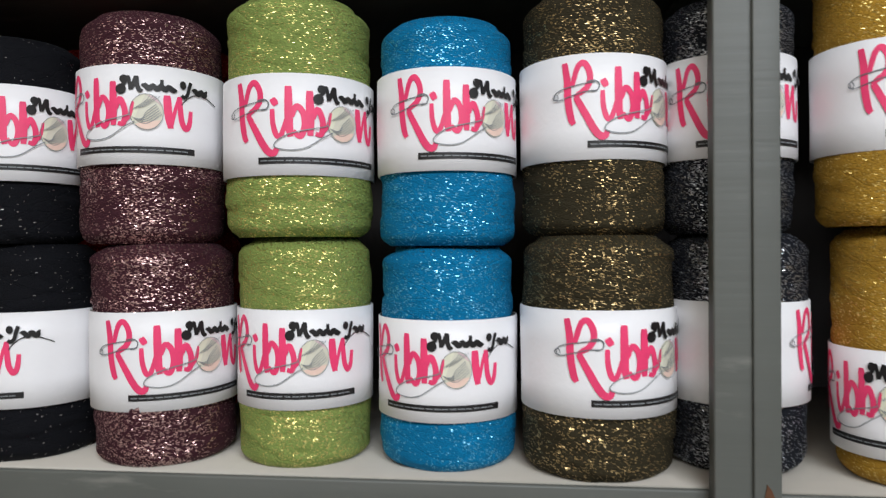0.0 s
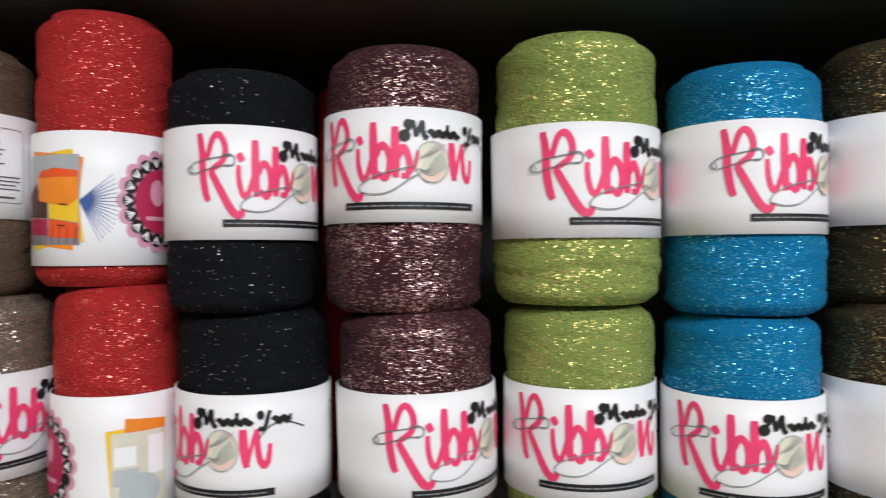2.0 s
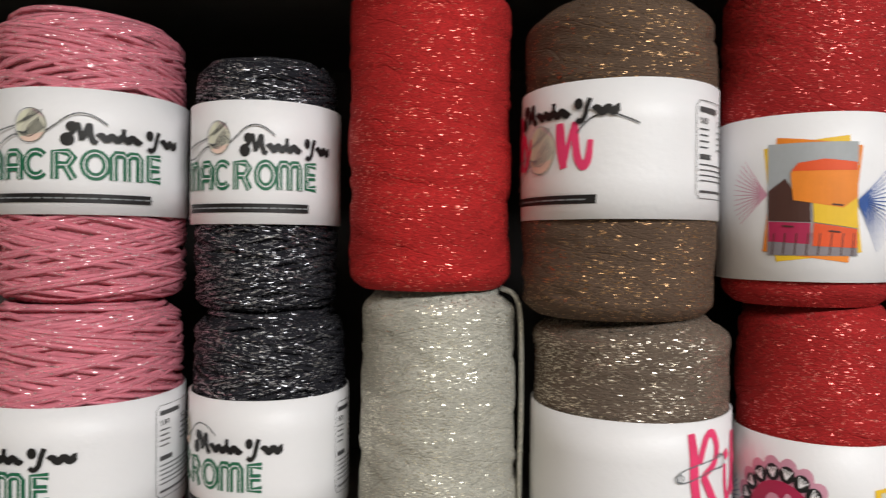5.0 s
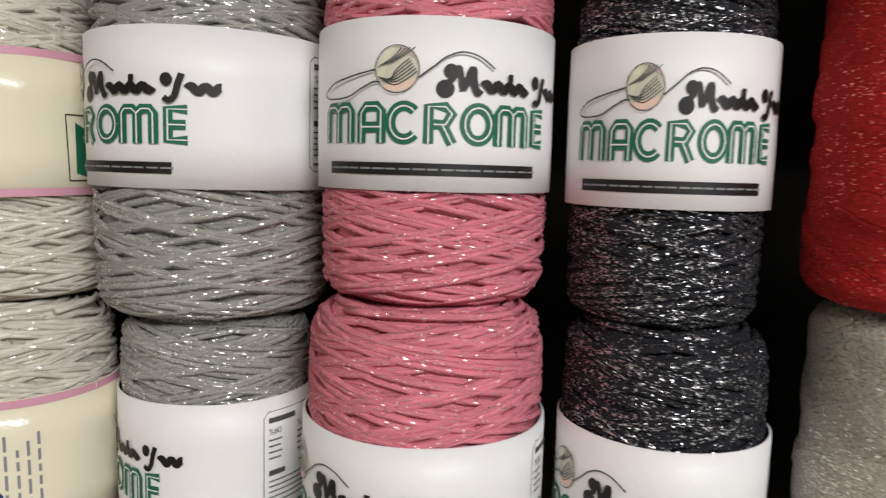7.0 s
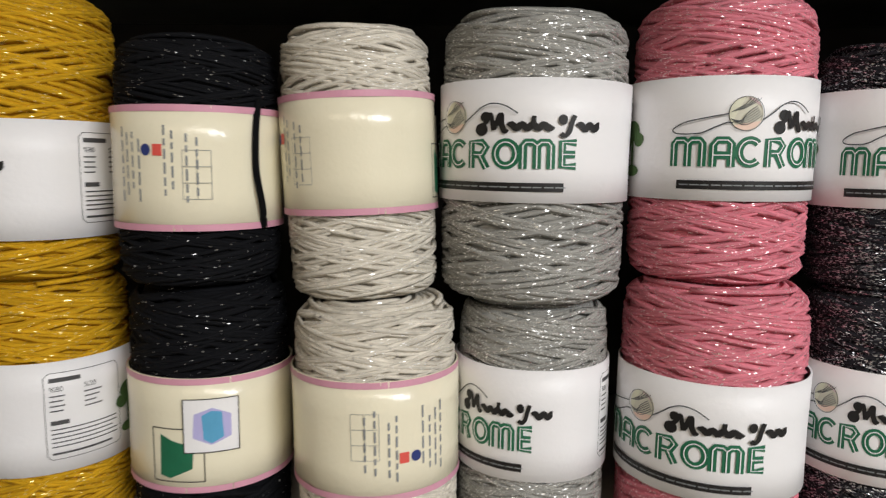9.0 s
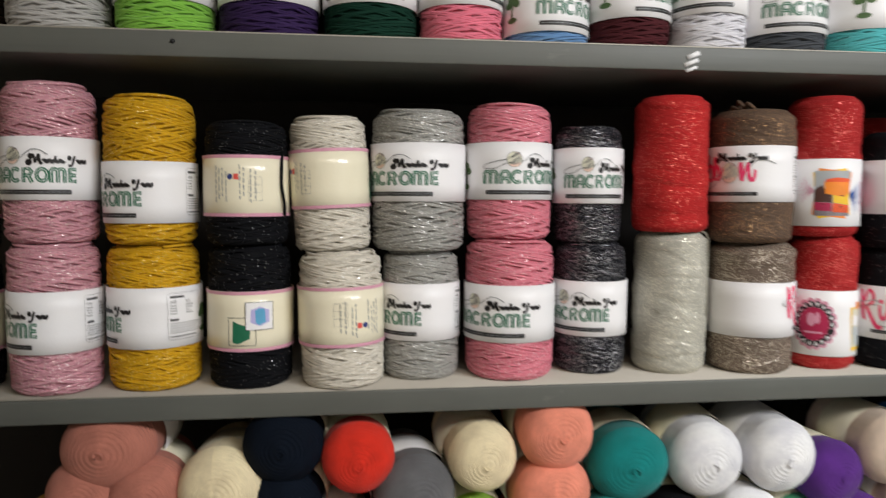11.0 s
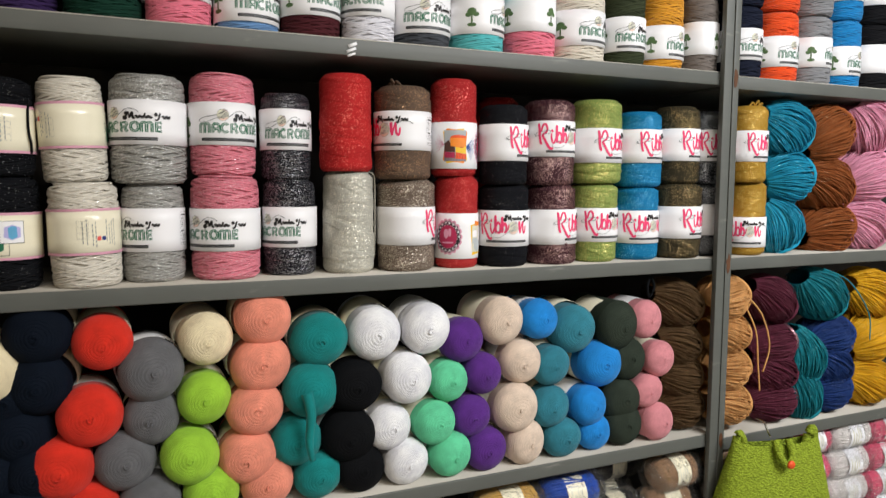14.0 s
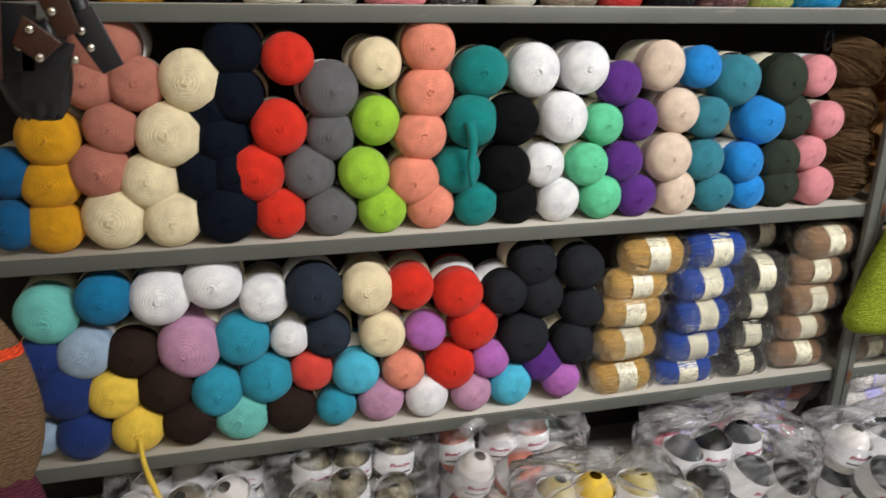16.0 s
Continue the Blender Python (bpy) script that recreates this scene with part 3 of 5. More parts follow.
BRUSH_N = [([(0.0478, 0.0545), (0.0485, 0.0420), (0.0504, 0.0288)], 1.3), ([(0.0508, 0.0300), (0.0535, 0.0420), (0.0565, 0.0530)], 0.6),
           ([(0.0572, 0.0545), (0.0580, 0.0420), (0.0592, 0.0340), (0.0622, 0.0293), (0.0651, 0.0334), (0.0664, 0.0440)], 0.95)]


def tape_print():
    """Brush lettering in pink with a pin, a yarn ball, a dark bar and the mark."""
    letters = [("letter", brush(p, 0.0048), M_PINKINK, 0.0006, "pink brush letter") for p in (BRUSH_R, BRUSH_I, BRUSH_B, BRUSH_C, BRUSH_N)]
    tints, lines = wool_ball(0.0328, 0.0405, 0.0121, 0.0140)
    lines.append(stroke(smooth_line([(0.0210, 0.0392), (0.0170, 0.0369), (-0.0036, 0.0321), (-0.0140, 0.0272), (-0.0175, 0.0227), (-0.0149, 0.0202), (-0.0051, 0.0189), (0.0051, 0.0210), (0.0172, 0.0289), (0.0244, 0.0330)]), 0.0008))
    pin = [stroke(smooth_line([(-0.0245, 0.0562), (-0.0360, 0.0548), (-0.0491, 0.0522), (-0.0545, 0.0490), (-0.0540, 0.0450), (-0.0500, 0.0447), (-0.0420, 0.0468), (-0.0330, 0.0492), (-0.0250, 0.0500)]), 0.0007),
           stroke(smooth_line([(-0.0300, 0.0566), (-0.0250, 0.0572), (-0.0215, 0.0548), (-0.0225, 0.0505), (-0.0270, 0.0492)]), 0.0009), stroke([(-0.0540 + 0.0022 * math.cos(t), 0.0470 + 0.0022 * math.sin(t)) for t in np.linspace(0, 6.28, 12)], 0.0006)]
    bar = rect(-0.030, 0.0696, 0.0086, 0.0136)
    fine = join(*[rect(x, x + w, 0.0106, 0.0114) for x, w in zip(np.arange(-0.028, 0.064, 0.0062), [0.0052, 0.0056, 0.0048] * 6)])
    curl = stroke(smooth_line([(0.0590, 0.0480), (0.0615, 0.0515), (0.0676, 0.0564), (0.0762, 0.0583), (0.0847, 0.0556), (0.0924, 0.0522)]), 0.0008)
    return letters + [("printed_ball", disc(0.0328, 0.0405, 0.0121, 0.0140, 30), M_LIGHTINK, 0.0004, "pale printed yarn ball")] + [(n, b, m, 0.0007 + 0.0001 * i, "") for i, (n, b, m) in enumerate(tints)] + [
        ("line_drawing", layered(lines, 0.00003), M_GREYINK, 0.0012, "grey line drawing"), ("pin_drawing", layered(pin, 0.00005), M_PINGREY, 0.0013, "grey printed pin"),
        ("bar", bar, M_BLACKINK, 0.0005, "black print bar"), ("small_print", fine, M_GREYINK, 0.0008, ""), ("maker_mark", script_mark(0.0128, 0.0562), M_BLACKINK, 0.0008, "black swash mark"), ("curl_line", curl, M_BLACKINK, 0.0008, ""),
        ("info_panel", info_panel(0.1270, 0.012, 0.052, 0.055), M_INFOINK, 0.0005, "small printed table")]


def capitals():
    """Seven round capitals as single paths, left to right."""
    b, t = 0.0215, 0.0398
    m = (b + t) / 2
    w = 0.0019

    def em(x0, x1):
        c = (x0 + x1) / 2
        return [[(x0 + w, b), (x0 + w, t - 0.004), (x0 + w + 0.0016, t - w), (c - 0.0024, t - w), (c, t - 0.004), (c, b)], [(c, t - 0.0042), (c + 0.0024, t - w), (x1 - w - 0.0016, t - w), (x1 - w, t - 0.004), (x1 - w, b)]]
    o = [(0.0094 + 0.0060 * math.cos(q), m + (t - b - 0.0036) / 2 * math.sin(q)) for q in np.linspace(0, 2 * math.pi, 25)]
    c = [(-0.0228 + 0.0062 * math.cos(q), m + (t - b - 0.0036) / 2 * math.sin(q)) for q in np.linspace(0.75, 5.53, 21)]
    return [em(-0.0683, -0.0476),
            [[(-0.0434, b), (-0.0434, t - 0.0050), (-0.0410, t - w), (-0.0354, t - w), (-0.0333, t - 0.0040), (-0.0333, b)], [(-0.0434, m - 0.0020), (-0.0333, m - 0.0020)]],
            [c], [[(-0.0122, b), (-0.0122, t - w), (-0.0050, t - w), (-0.0022, t - 0.0050), (-0.0050, m - 0.0006), (-0.0100, m - 0.0006)], [(-0.0062, m - 0.0010), (-0.0020, b)]],
            [o], em(0.0172, 0.0362), [[(0.0487, t - w), (0.0406, t - w), (0.0406, b + w), (0.0487, b + w)], [(0.0406, m), (0.0480, m)]]]


def cord_print():
    """Green capitals with a light core, a ball with a thread, a bar and the mark."""
    out = []
    for paths in capitals():
        out.append(("letter", layered([stroke(p, 0.0047) for p in paths]), M_GREENINK, 0.0005, "green capital with a pale line through it"))
        out.append(("letter_line", layered([stroke(p, 0.0007) for p in paths]), M_PAPER, 0.0010, ""))
    tints, lines = wool_ball(-0.0262, 0.0540, 0.0098, 0.0104)
    lines.append(stroke(smooth_line([(-0.0357, 0.0540), (-0.0489, 0.0515), (-0.0606, 0.0488), (-0.0673, 0.0445), (-0.0637, 0.0420), (-0.0514, 0.0422), (-0.0434, 0.0457), (-0.0372, 0.0484), (-0.0336, 0.0484)]), 0.0008))
    lines.append(stroke(smooth_line([(-0.0166, 0.0504), (-0.0099, 0.0556), (-0.0051, 0.0595), (0.0014, 0.0618), (0.0087, 0.0604), (0.0160, 0.0556)]), 0.0008))
    bar = rect(-0.064, 0.0419, 0.0072, 0.0128)
    fine = join(*[rect(x, x + w, 0.0096, 0.0104) for x, w in zip(np.arange(-0.062, 0.038, 0.0062), [0.0052, 0.0056, 0.0048] * 6)])
    return out + [("printed_ball", disc(-0.0262, 0.0540, 0.0098, 0.0104, 30), M_LIGHTINK, 0.0005, "pale printed yarn ball")] + [(n, b, m, 0.0008 + 0.0001 * i, "") for i, (n, b, m) in enumerate(tints)] + [
        ("line_drawing", layered(lines, 0.00003), M_PININK, 0.0013, "dark line drawing"),
        ("bar", bar, M_BLACKINK, 0.0005, "black print bar"), ("small_print", fine, M_GREYINK, 0.0008, ""), ("maker_mark", script_mark(-0.0066, 0.0440), M_BLACKINK, 0.0006, "black swash mark"),
        ("info_panel", info_panel(0.1060, 0.010, 0.050, 0.060), M_INFOINK, 0.0005, "small printed table")]


def picture_print():
    """A photo of baskets on tilted cards and a scalloped crimson badge."""
    def turned(bm, deg, cx, cy):
        bmesh.ops.rotate(bm, verts=bm.verts[:], cent=(cx, cy, 0), matrix=Matrix.Rotation(radians(deg), 3, "Z"))
        return bm
    c = 0.0455
    cards = [turned(rect(-0.0240, 0.0240, c - 0.033, c + 0.033), 7, 0, c), turned(rect(-0.0240, 0.0240, c - 0.033, c + 0.033), -7, 0, c)]
    photo = rect(-0.0250, 0.0250, c - 0.0320, c + 0.0320)
    floor_strip = rect(-0.0248, 0.0248, c - 0.0318, c - 0.0190)
    grooves = join(*[stroke([(x, c - 0.0316), (x + 0.0012, c - 0.0192)], 0.0007) for x in np.arange(-0.022, 0.024, 0.0062)])
    top_tub = blob([(-0.0105, c - 0.0005), (0.0160, c - 0.0050), (0.0245, c + 0.0010), (0.0245, c + 0.0185), (0.0150, c + 0.0200), (-0.0075, c + 0.0200), (-0.0120, c + 0.0150)])
    tub_mouth = blob([(-0.0115, c + 0.0160), (0.0240, c + 0.0160), (0.0240, c + 0.0205), (0.0060, c + 0.0225), (-0.0080, c + 0.0205)])
    yellow_tub = blob([(0.0005, c - 0.0130), (0.0245, c - 0.0165), (0.0245, c + 0.0020), (0.0140, c + 0.0005), (0.0020, c + 0.0030), (0.0000, c - 0.0020)])
    red_tub = blob([(0.0000, c - 0.0265), (0.0245, c - 0.0275), (0.0245, c - 0.0170), (0.0005, c - 0.0135)])
    brown_tub = blob([(-0.0245, c - 0.0120), (-0.0010, c - 0.0130), (-0.0015, c + 0.0040), (-0.0100, c + 0.0040), (-0.0150, c + 0.0120), (-0.0245, c + 0.0050)])
    plum_tub = blob([(-0.0240, c - 0.0240), (-0.0015, c - 0.0255), (-0.0010, c - 0.0135), (-0.0245, c - 0.0125)])
    slots = join(*[stroke([(x, c + y), (x + 0.006, c + y - 0.0006)], 0.0009) for x, y in ((0.0100, -0.0030), (0.0085, -0.0180), (-0.0160, -0.0150))])
    bx = 0.0925
    ts = np.linspace(0, 2 * math.pi, 19)[:-1]
    badge = disc(bx, 0.0455, 0.0242, None, 40)
    ring = layered([disc(bx + 0.0290 * math.cos(t), 0.0455 + 0.0290 * math.sin(t), 0.0052, None, 14) for t in ts], 0.00003)
    petals = join(*[stroke([(bx + 0.0262 * math.cos(t), 0.0455 + 0.0262 * math.sin(t)), (bx + 0.0322 * math.cos(t + d), 0.0455 + 0.0322 * math.sin(t + d))], 0.0009) for t in ts for d in (-0.10, -0.035, 0.035, 0.10)])
    lace = layered([disc(bx, 0.0455, 0.0352, None, 40)] + [disc(bx + 0.0330 * math.cos(t), 0.0455 + 0.0330 * math.sin(t), 0.0058, None, 14) for t in ts], 0.00002)
    mark = join(disc(bx - 0.004, 0.0520, 0.007, 0.010, 16), disc(bx + 0.006, 0.0545, 0.004, 0.009, 16), rect(bx - 0.015, bx + 0.015, 0.0315, 0.0345))
    rays = layered([stroke([(0.0270, 0.0445), (0.0270 + 0.030 * math.cos(a), 0.0445 + 0.030 * math.sin(a) * 1.1)], lambda t: 0.0003 + 0.0006 * (1 - t)) for a in np.linspace(-1.05, 0.62, 17)], 0.00003)
    rays_left = layered([stroke([(-0.0275, 0.0485), (-0.0275 - 0.026 * math.cos(a), 0.0485 + 0.026 * math.sin(a))], lambda t: 0.0003 + 0.0004 * (1 - t)) for a in np.linspace(-0.7, 0.9, 14)], 0.00003)
    b2 = 0.1600
    photo2 = rect(b2, b2 + 0.047, 0.012, 0.068)
    card2 = [turned(rect(b2 - 0.002, b2 + 0.046, 0.008, 0.072), 5, b2 + 0.023, 0.04), turned(rect(b2 + 0.010, b2 + 0.046, 0.052, 0.077), -5, b2 + 0.023, 0.064)]
    bits2 = [rect(b2 + 0.002, b2 + 0.020, 0.044, 0.058), rect(b2 + 0.001, b2 + 0.022, 0.030, 0.042), rect(b2 + 0.030, b2 + 0.045, 0.036, 0.064)]
    pouf = disc(b2 + 0.0235, 0.0255, 0.0175, 0.0125, 24)
    for bm in (*cards, photo, floor_strip, grooves, top_tub, tub_mouth, yellow_tub, red_tub, brown_tub, plum_tub, slots):
        bmesh.ops.scale(bm, vec=(1.08, 1, 1), verts=bm.verts[:])
    return [("card_print", cards[0], M_YELLOW, 0.0004, "yellow tilted card"), ("card_print", cards[1], M_ORANGE, 0.00055, "orange tilted card"), ("photo", photo, M_PHOTO, 0.0007, "printed photo of stacked tubs"),
            ("floor_print", floor_strip, M_PHOTOFLOOR, 0.0009, ""), ("groove_print", grooves, M_BROWNINK, 0.0011, ""), ("tub_print", top_tub, M_ORANGE, 0.0013, "orange tub"), ("tub_mouth_print", tub_mouth, M_REDINK, 0.0015, ""),
            ("tub_print", yellow_tub, M_YELLOW, 0.0012, "yellow tub"), ("tub_print", red_tub, M_REDINK, 0.0011, "orange-red tub"), ("tub_print", brown_tub, M_BROWNINK, 0.0010, "brown tub"), ("tub_print", plum_tub, M_CRIMSON, 0.0010, "plum tub"),
            ("slot_print", slots, M_BROWNINK, 0.0016, ""), ("lace_print", lace, M_PINKEDGE, 0.0003, "pink lace edge"), ("scallop_print", ring, M_BLACKINK, 0.0008, ""),
            ("lace_petal_print", petals, M_PAPER, 0.0013, ""), ("badge", badge, M_CRIMSON, 0.0011, "round crimson badge"), ("badge_mark", mark, M_PINKEDGE, 0.0014, ""), ("ray_print", rays, M_RAYBLUE, 0.0005, "blue ray lines"), ("ray_print", rays_left, M_PINKEDGE, 0.0003, "pink ray lines"),
            ("photo", photo2, M_LIGHTINK, 0.0008, "printed photo of a pale sofa"), ("card_print", card2[0], M_YELLOW, 0.0004, ""), ("card_print", card2[1], M_ORANGE, 0.0006, ""), ("pouf_print", pouf, M_PALEGREY, 0.0013, "")] + [("cushion_print", q, m, 0.0011, "") for q, m in zip(bits2, (M_PAPER, M_PALEGREY, M_PAPER))]


def cream_print():
    """Upright columns of print too small to read, two pictograms, and framed swatches on the far side."""
    cols = []
    for k, x in enumerate((-0.034, -0.029, -0.024, -0.0185, 0.000, 0.005, 0.014, 0.0205)):
        y = 0.018 + 0.004 * (k % 3)
        while y < 0.062 - 0.004 * (k % 2):
            h = 0.004 + 0.005 * ((k * 7 + int(y * 1000)) % 5) / 5
            cols.append(rect(x, x + 0.0014, y, y + h))
            y += h + 0.0022
    frames, cards = [], []
    for x, y in ((0.131, 0.008), (0.154, 0.028)):
        w = 0.036
        line = [(x, y), (x + w, y), (x + w, y + w), (x, y + w), (x, y)]
        frames.append(join(*[stroke(line[k:k + 2], 0.0007) for k in range(4)]))
        cards.append(rect(x, x + w, y, y + w))
    grid = join(*[stroke([(x, 0.020), (x, 0.050)], 0.0003) for x in (0.0120, 0.0210, 0.0300)], *[stroke([(0.0120, y), (0.0300, y)], 0.0003) for y in (0.020, 0.030, 0.040, 0.050)])
    return [("pink_band", rect(-0.185, 0.185, 0.0, 0.0042), M_PINKEDGE, 0.0003, "pink edge band"), ("pink_band", rect(-0.185, 0.185, LH - 0.0042, LH), M_PINKEDGE, 0.0003, "pink edge band"), ("small_print", join(*cols), M_GREYINK, 0.0005, ""),
            ("grid_print", grid, M_GREYINK, 0.0007, ""),
            ("pictogram", disc(-0.0125, 0.050, 0.0036), M_NAVYINK, 0.0005, ""), ("pictogram", rect(-0.0075, -0.0010, 0.0465, 0.0535), M_CORALINK, 0.0005, ""),
            ("swatch_frame", frames[0], M_BLACKINK, 0.0007, ""), ("swatch_card", cards[1], M_PAPER, 0.0009, ""), ("swatch_frame", frames[1], M_BLACKINK, 0.0013, ""),
            ("swatch", blob([(0.136, 0.012), (0.143, 0.010), (0.159, 0.017), (0.160, 0.032), (0.145, 0.036), (0.137, 0.040)]), M_GREENINK, 0.0005, "green knitted swatch print"),
            ("swatch", blob([(0.160, 0.038), (0.172, 0.033), (0.185, 0.038), (0.185, 0.053), (0.173, 0.058), (0.161, 0.054)]), M_LILACP, 0.0011, "lilac knitted swatch print"),
            ("swatch", blob([(0.167, 0.037), (0.172, 0.034), (0.180, 0.038), (0.179, 0.055), (0.172, 0.056), (0.166, 0.053)]), M_SKY, 0.0013, "blue knitted swatch print")]


def garden_print():
    """The second side of a cord sleeve: small green tree figures."""
    ink = plain_mat("leaf_print", "4c6a3c", 0.6, 0.2, 200)
    out = []
    for x in (-0.105, 0.166):
        bits = [disc(x + dx, dy, r, r * 0.8, 12) for dx, dy, r in ((0, 0.045, 0.009), (-0.007, 0.038, 0.006), (0.008, 0.039, 0.006))]
        out.append(("figure_print", join(*bits, rect(x - 0.0015, x + 0.0015, 0.018, 0.040), disc(x, 0.018, 0.009, 0.004, 12)), ink, 0.0006, "green printed tree figure"))
    return out


def squat(made):
    """The picture sleeve is taller: its drawings keep their true height."""
    for n, b, mat, lift, lab in made:
        for v in b.verts:
            v.co.y = (v.co.y - 0.045) / 1.24 + 0.0375
    return made


PRINTS = {}
for key, made in (("tape", tape_print()), ("cord", cord_print() + garden_print()), ("picture", squat(picture_print())), ("cream", cream_print())):
    PRINTS[key] = [(n, wrapped(n, b, lift), mat, lab) for n, b, mat, lift, lab in made]


# ---- yarn packages ----
RB, HB = 0.0575, 0.185


def profile(v, r=1.0):
    """Radius along a wound package, from its foot (0) to its top (1)."""
    e = 0.055
    k = min(v, 1 - v)
    s = 1 - (1 - min(k / e, 1)) ** 2 * 0.16
    return r * s * (1 + 0.012 * math.sin(3.1 * v + 0.4))


def tape_body(seed):
    """A cone wound with knitted tape: overlapping slanting straps, pressed edges, a dished top."""
    rnd = random.Random(seed)
    U, V = 132, 84
    straps = [(rnd.uniform(-0.05, 1.05), rnd.uniform(0.04, 0.16) * rnd.choice((-1, 1)), rnd.uniform(0, 6.28), rnd.uniform(0.035, 0.075), rnd.uniform(-0.0010, 0.0015)) for _ in range(46)]
    hmap = np.zeros((V, U))
    for j in range(V):
        for i in range(U):
            a, v = 2 * math.pi * i / U, j / (V - 1)
            h = 0.0
            for z, amp, ph, w, lift in straps:
                d = abs(v - z - amp * math.sin(a + ph))
                if d < w:
                    h = 0.3 * h + lift + 0.0009 * (1 - (d / w) ** 8)
            hmap[j, i] = h

    def fn(i, j):
        a = 2 * math.pi * i / U
        if j < V:
            v = j / (V - 1)
            r = RB * profile(v) + hmap[j, i] - 0.0008 + 0.0010 * math.sin(2 * a + 3 * v + seed)
            return (r * math.sin(a), -r * math.cos(a), HB * v + (0.0012 * math.sin(3 * a + seed) if j in (V - 1,) else 0))
        k = j - V
        r = RB * (0.80, 0.72, 0.5, 0.30, 0.28)[k]
        z = HB + (0.0035, 0.0042, 0.003, 0.0, -0.04)[k]
        return (r * math.sin(a), -r * math.cos(a), z)
    return mesh_of("yarn", grid_bm(U, V + 5, fn, lambda i, j: (i / U * 0.36, j / V * HB + (0 if j < V else 0.01 * (j - V)))))


def cord_body(seed):
    """A cone wound crosswise with cord: a core and one long cord that rises and falls round it."""
    rnd = random.Random(seed)
    bm = grid_bm(48, 14, lambda i, j: ((RB - 0.0028) * profile(min(j, 11) / 11) * (1, 0.75, 0.3)[max(0, j - 11)] * math.sin(2 * math.pi * i / 48), -(RB - 0.0028) * profile(min(j, 11) / 11) * (1, 0.75, 0.3)[max(0, j - 11)] * math.cos(2 * math.pi * i / 48), HB * min(j, 11) / 11 + (0, 0.001, -0.003)[max(0, j - 11)]),
                 lambda i, j: (i / 48 * 0.36, j / 13 * HB))
    turns, seg = 104, 26
    pts, phase = [], 0.0
    per = 5.3
    for k in range(turns * seg + 1):
        a = 2 * math.pi * k / seg
        if k % seg == 0:
            jit = rnd.uniform(-0.03, 0.03)
        q = ((k / seg) * (1 + 0.017) + 0.13 * math.sin(k / 47.0)) / per % 1.0
        tri = 2 * q if q < 0.5 else 2 - 2 * q
        v = 0.012 + 0.976 * (0.5 - 0.5 * math.cos(math.pi * tri)) * 0.35 + 0.976 * tri * 0.65 + jit * (1 - abs(2 * tri - 1))
        v = min(max(v, 0.01), 0.99)
        r = RB * profile(v) - 0.0012 + 0.0011 * math.sin(k / seg * 2.399 * 2) + 0.0006 * math.sin(a * 3)
        pts.append((r * math.sin(a), -r * math.cos(a), HB * v))
    tube_into(bm, pts, 0.0021, 4, True, lambda p: (p[0], p[1], 0), 0.85)
    # top layers, lying flat round the mouth
    top = []
    for k in range(5 * 24 + 1):
        a = 2 * math.pi * k / 24
        r = RB * (0.86 - 0.10 * k / 24)
        top.append((r * math.sin(a), -r * math.cos(a), HB + 0.001 + 0.0012 * math.sin(a * 2.3)))
    tube_into(bm, top, 0.0023, 4, True, lambda p: (0, 0, 1))
    return mesh_of("yarn", bm)


TAPES = [tape_body(s) for s in (3, 8, 21)]
CORDS = [cord_body(s) for s in (5, 12)]
LOOSE = mesh_of("yarn_end", tube_into(bmesh.new(), smooth_line([(0, -RB * 0.8, HB), (0, -RB * 1.02, HB * 0.95), (0.004, -RB * 1.05, HB * 0.7), (0.001, -RB * 1.04, HB * 0.4), (0.006, -RB * 1.02, HB * 0.15)], 6), 0.0018, 6))
TUFT = mesh_of("yarn_end", tube_into(bmesh.new(), smooth_line([(-0.022, -0.02, -0.004), (-0.012, -0.024, 0.008), (0.0, -0.02, 0.002), (0.006, -0.026, 0.014), (0.014, -0.02, 0.004), (0.024, -0.022, 0.009), (0.03, -0.012, -0.002)], 6), 0.0026, 6))
FINE = ("info_panel", "small_print", "grid_print", "lace_petal_print", "groove_print", "slot_print", "ray_print", "scallop_print")
COUNT = [0]
WORDS = dict(
    tape="pink-lettered white sleeve", cord="green-lettered white sleeve", picture="photo-printed white sleeve", cream="pink-edged cream sleeve", none="no sleeve")


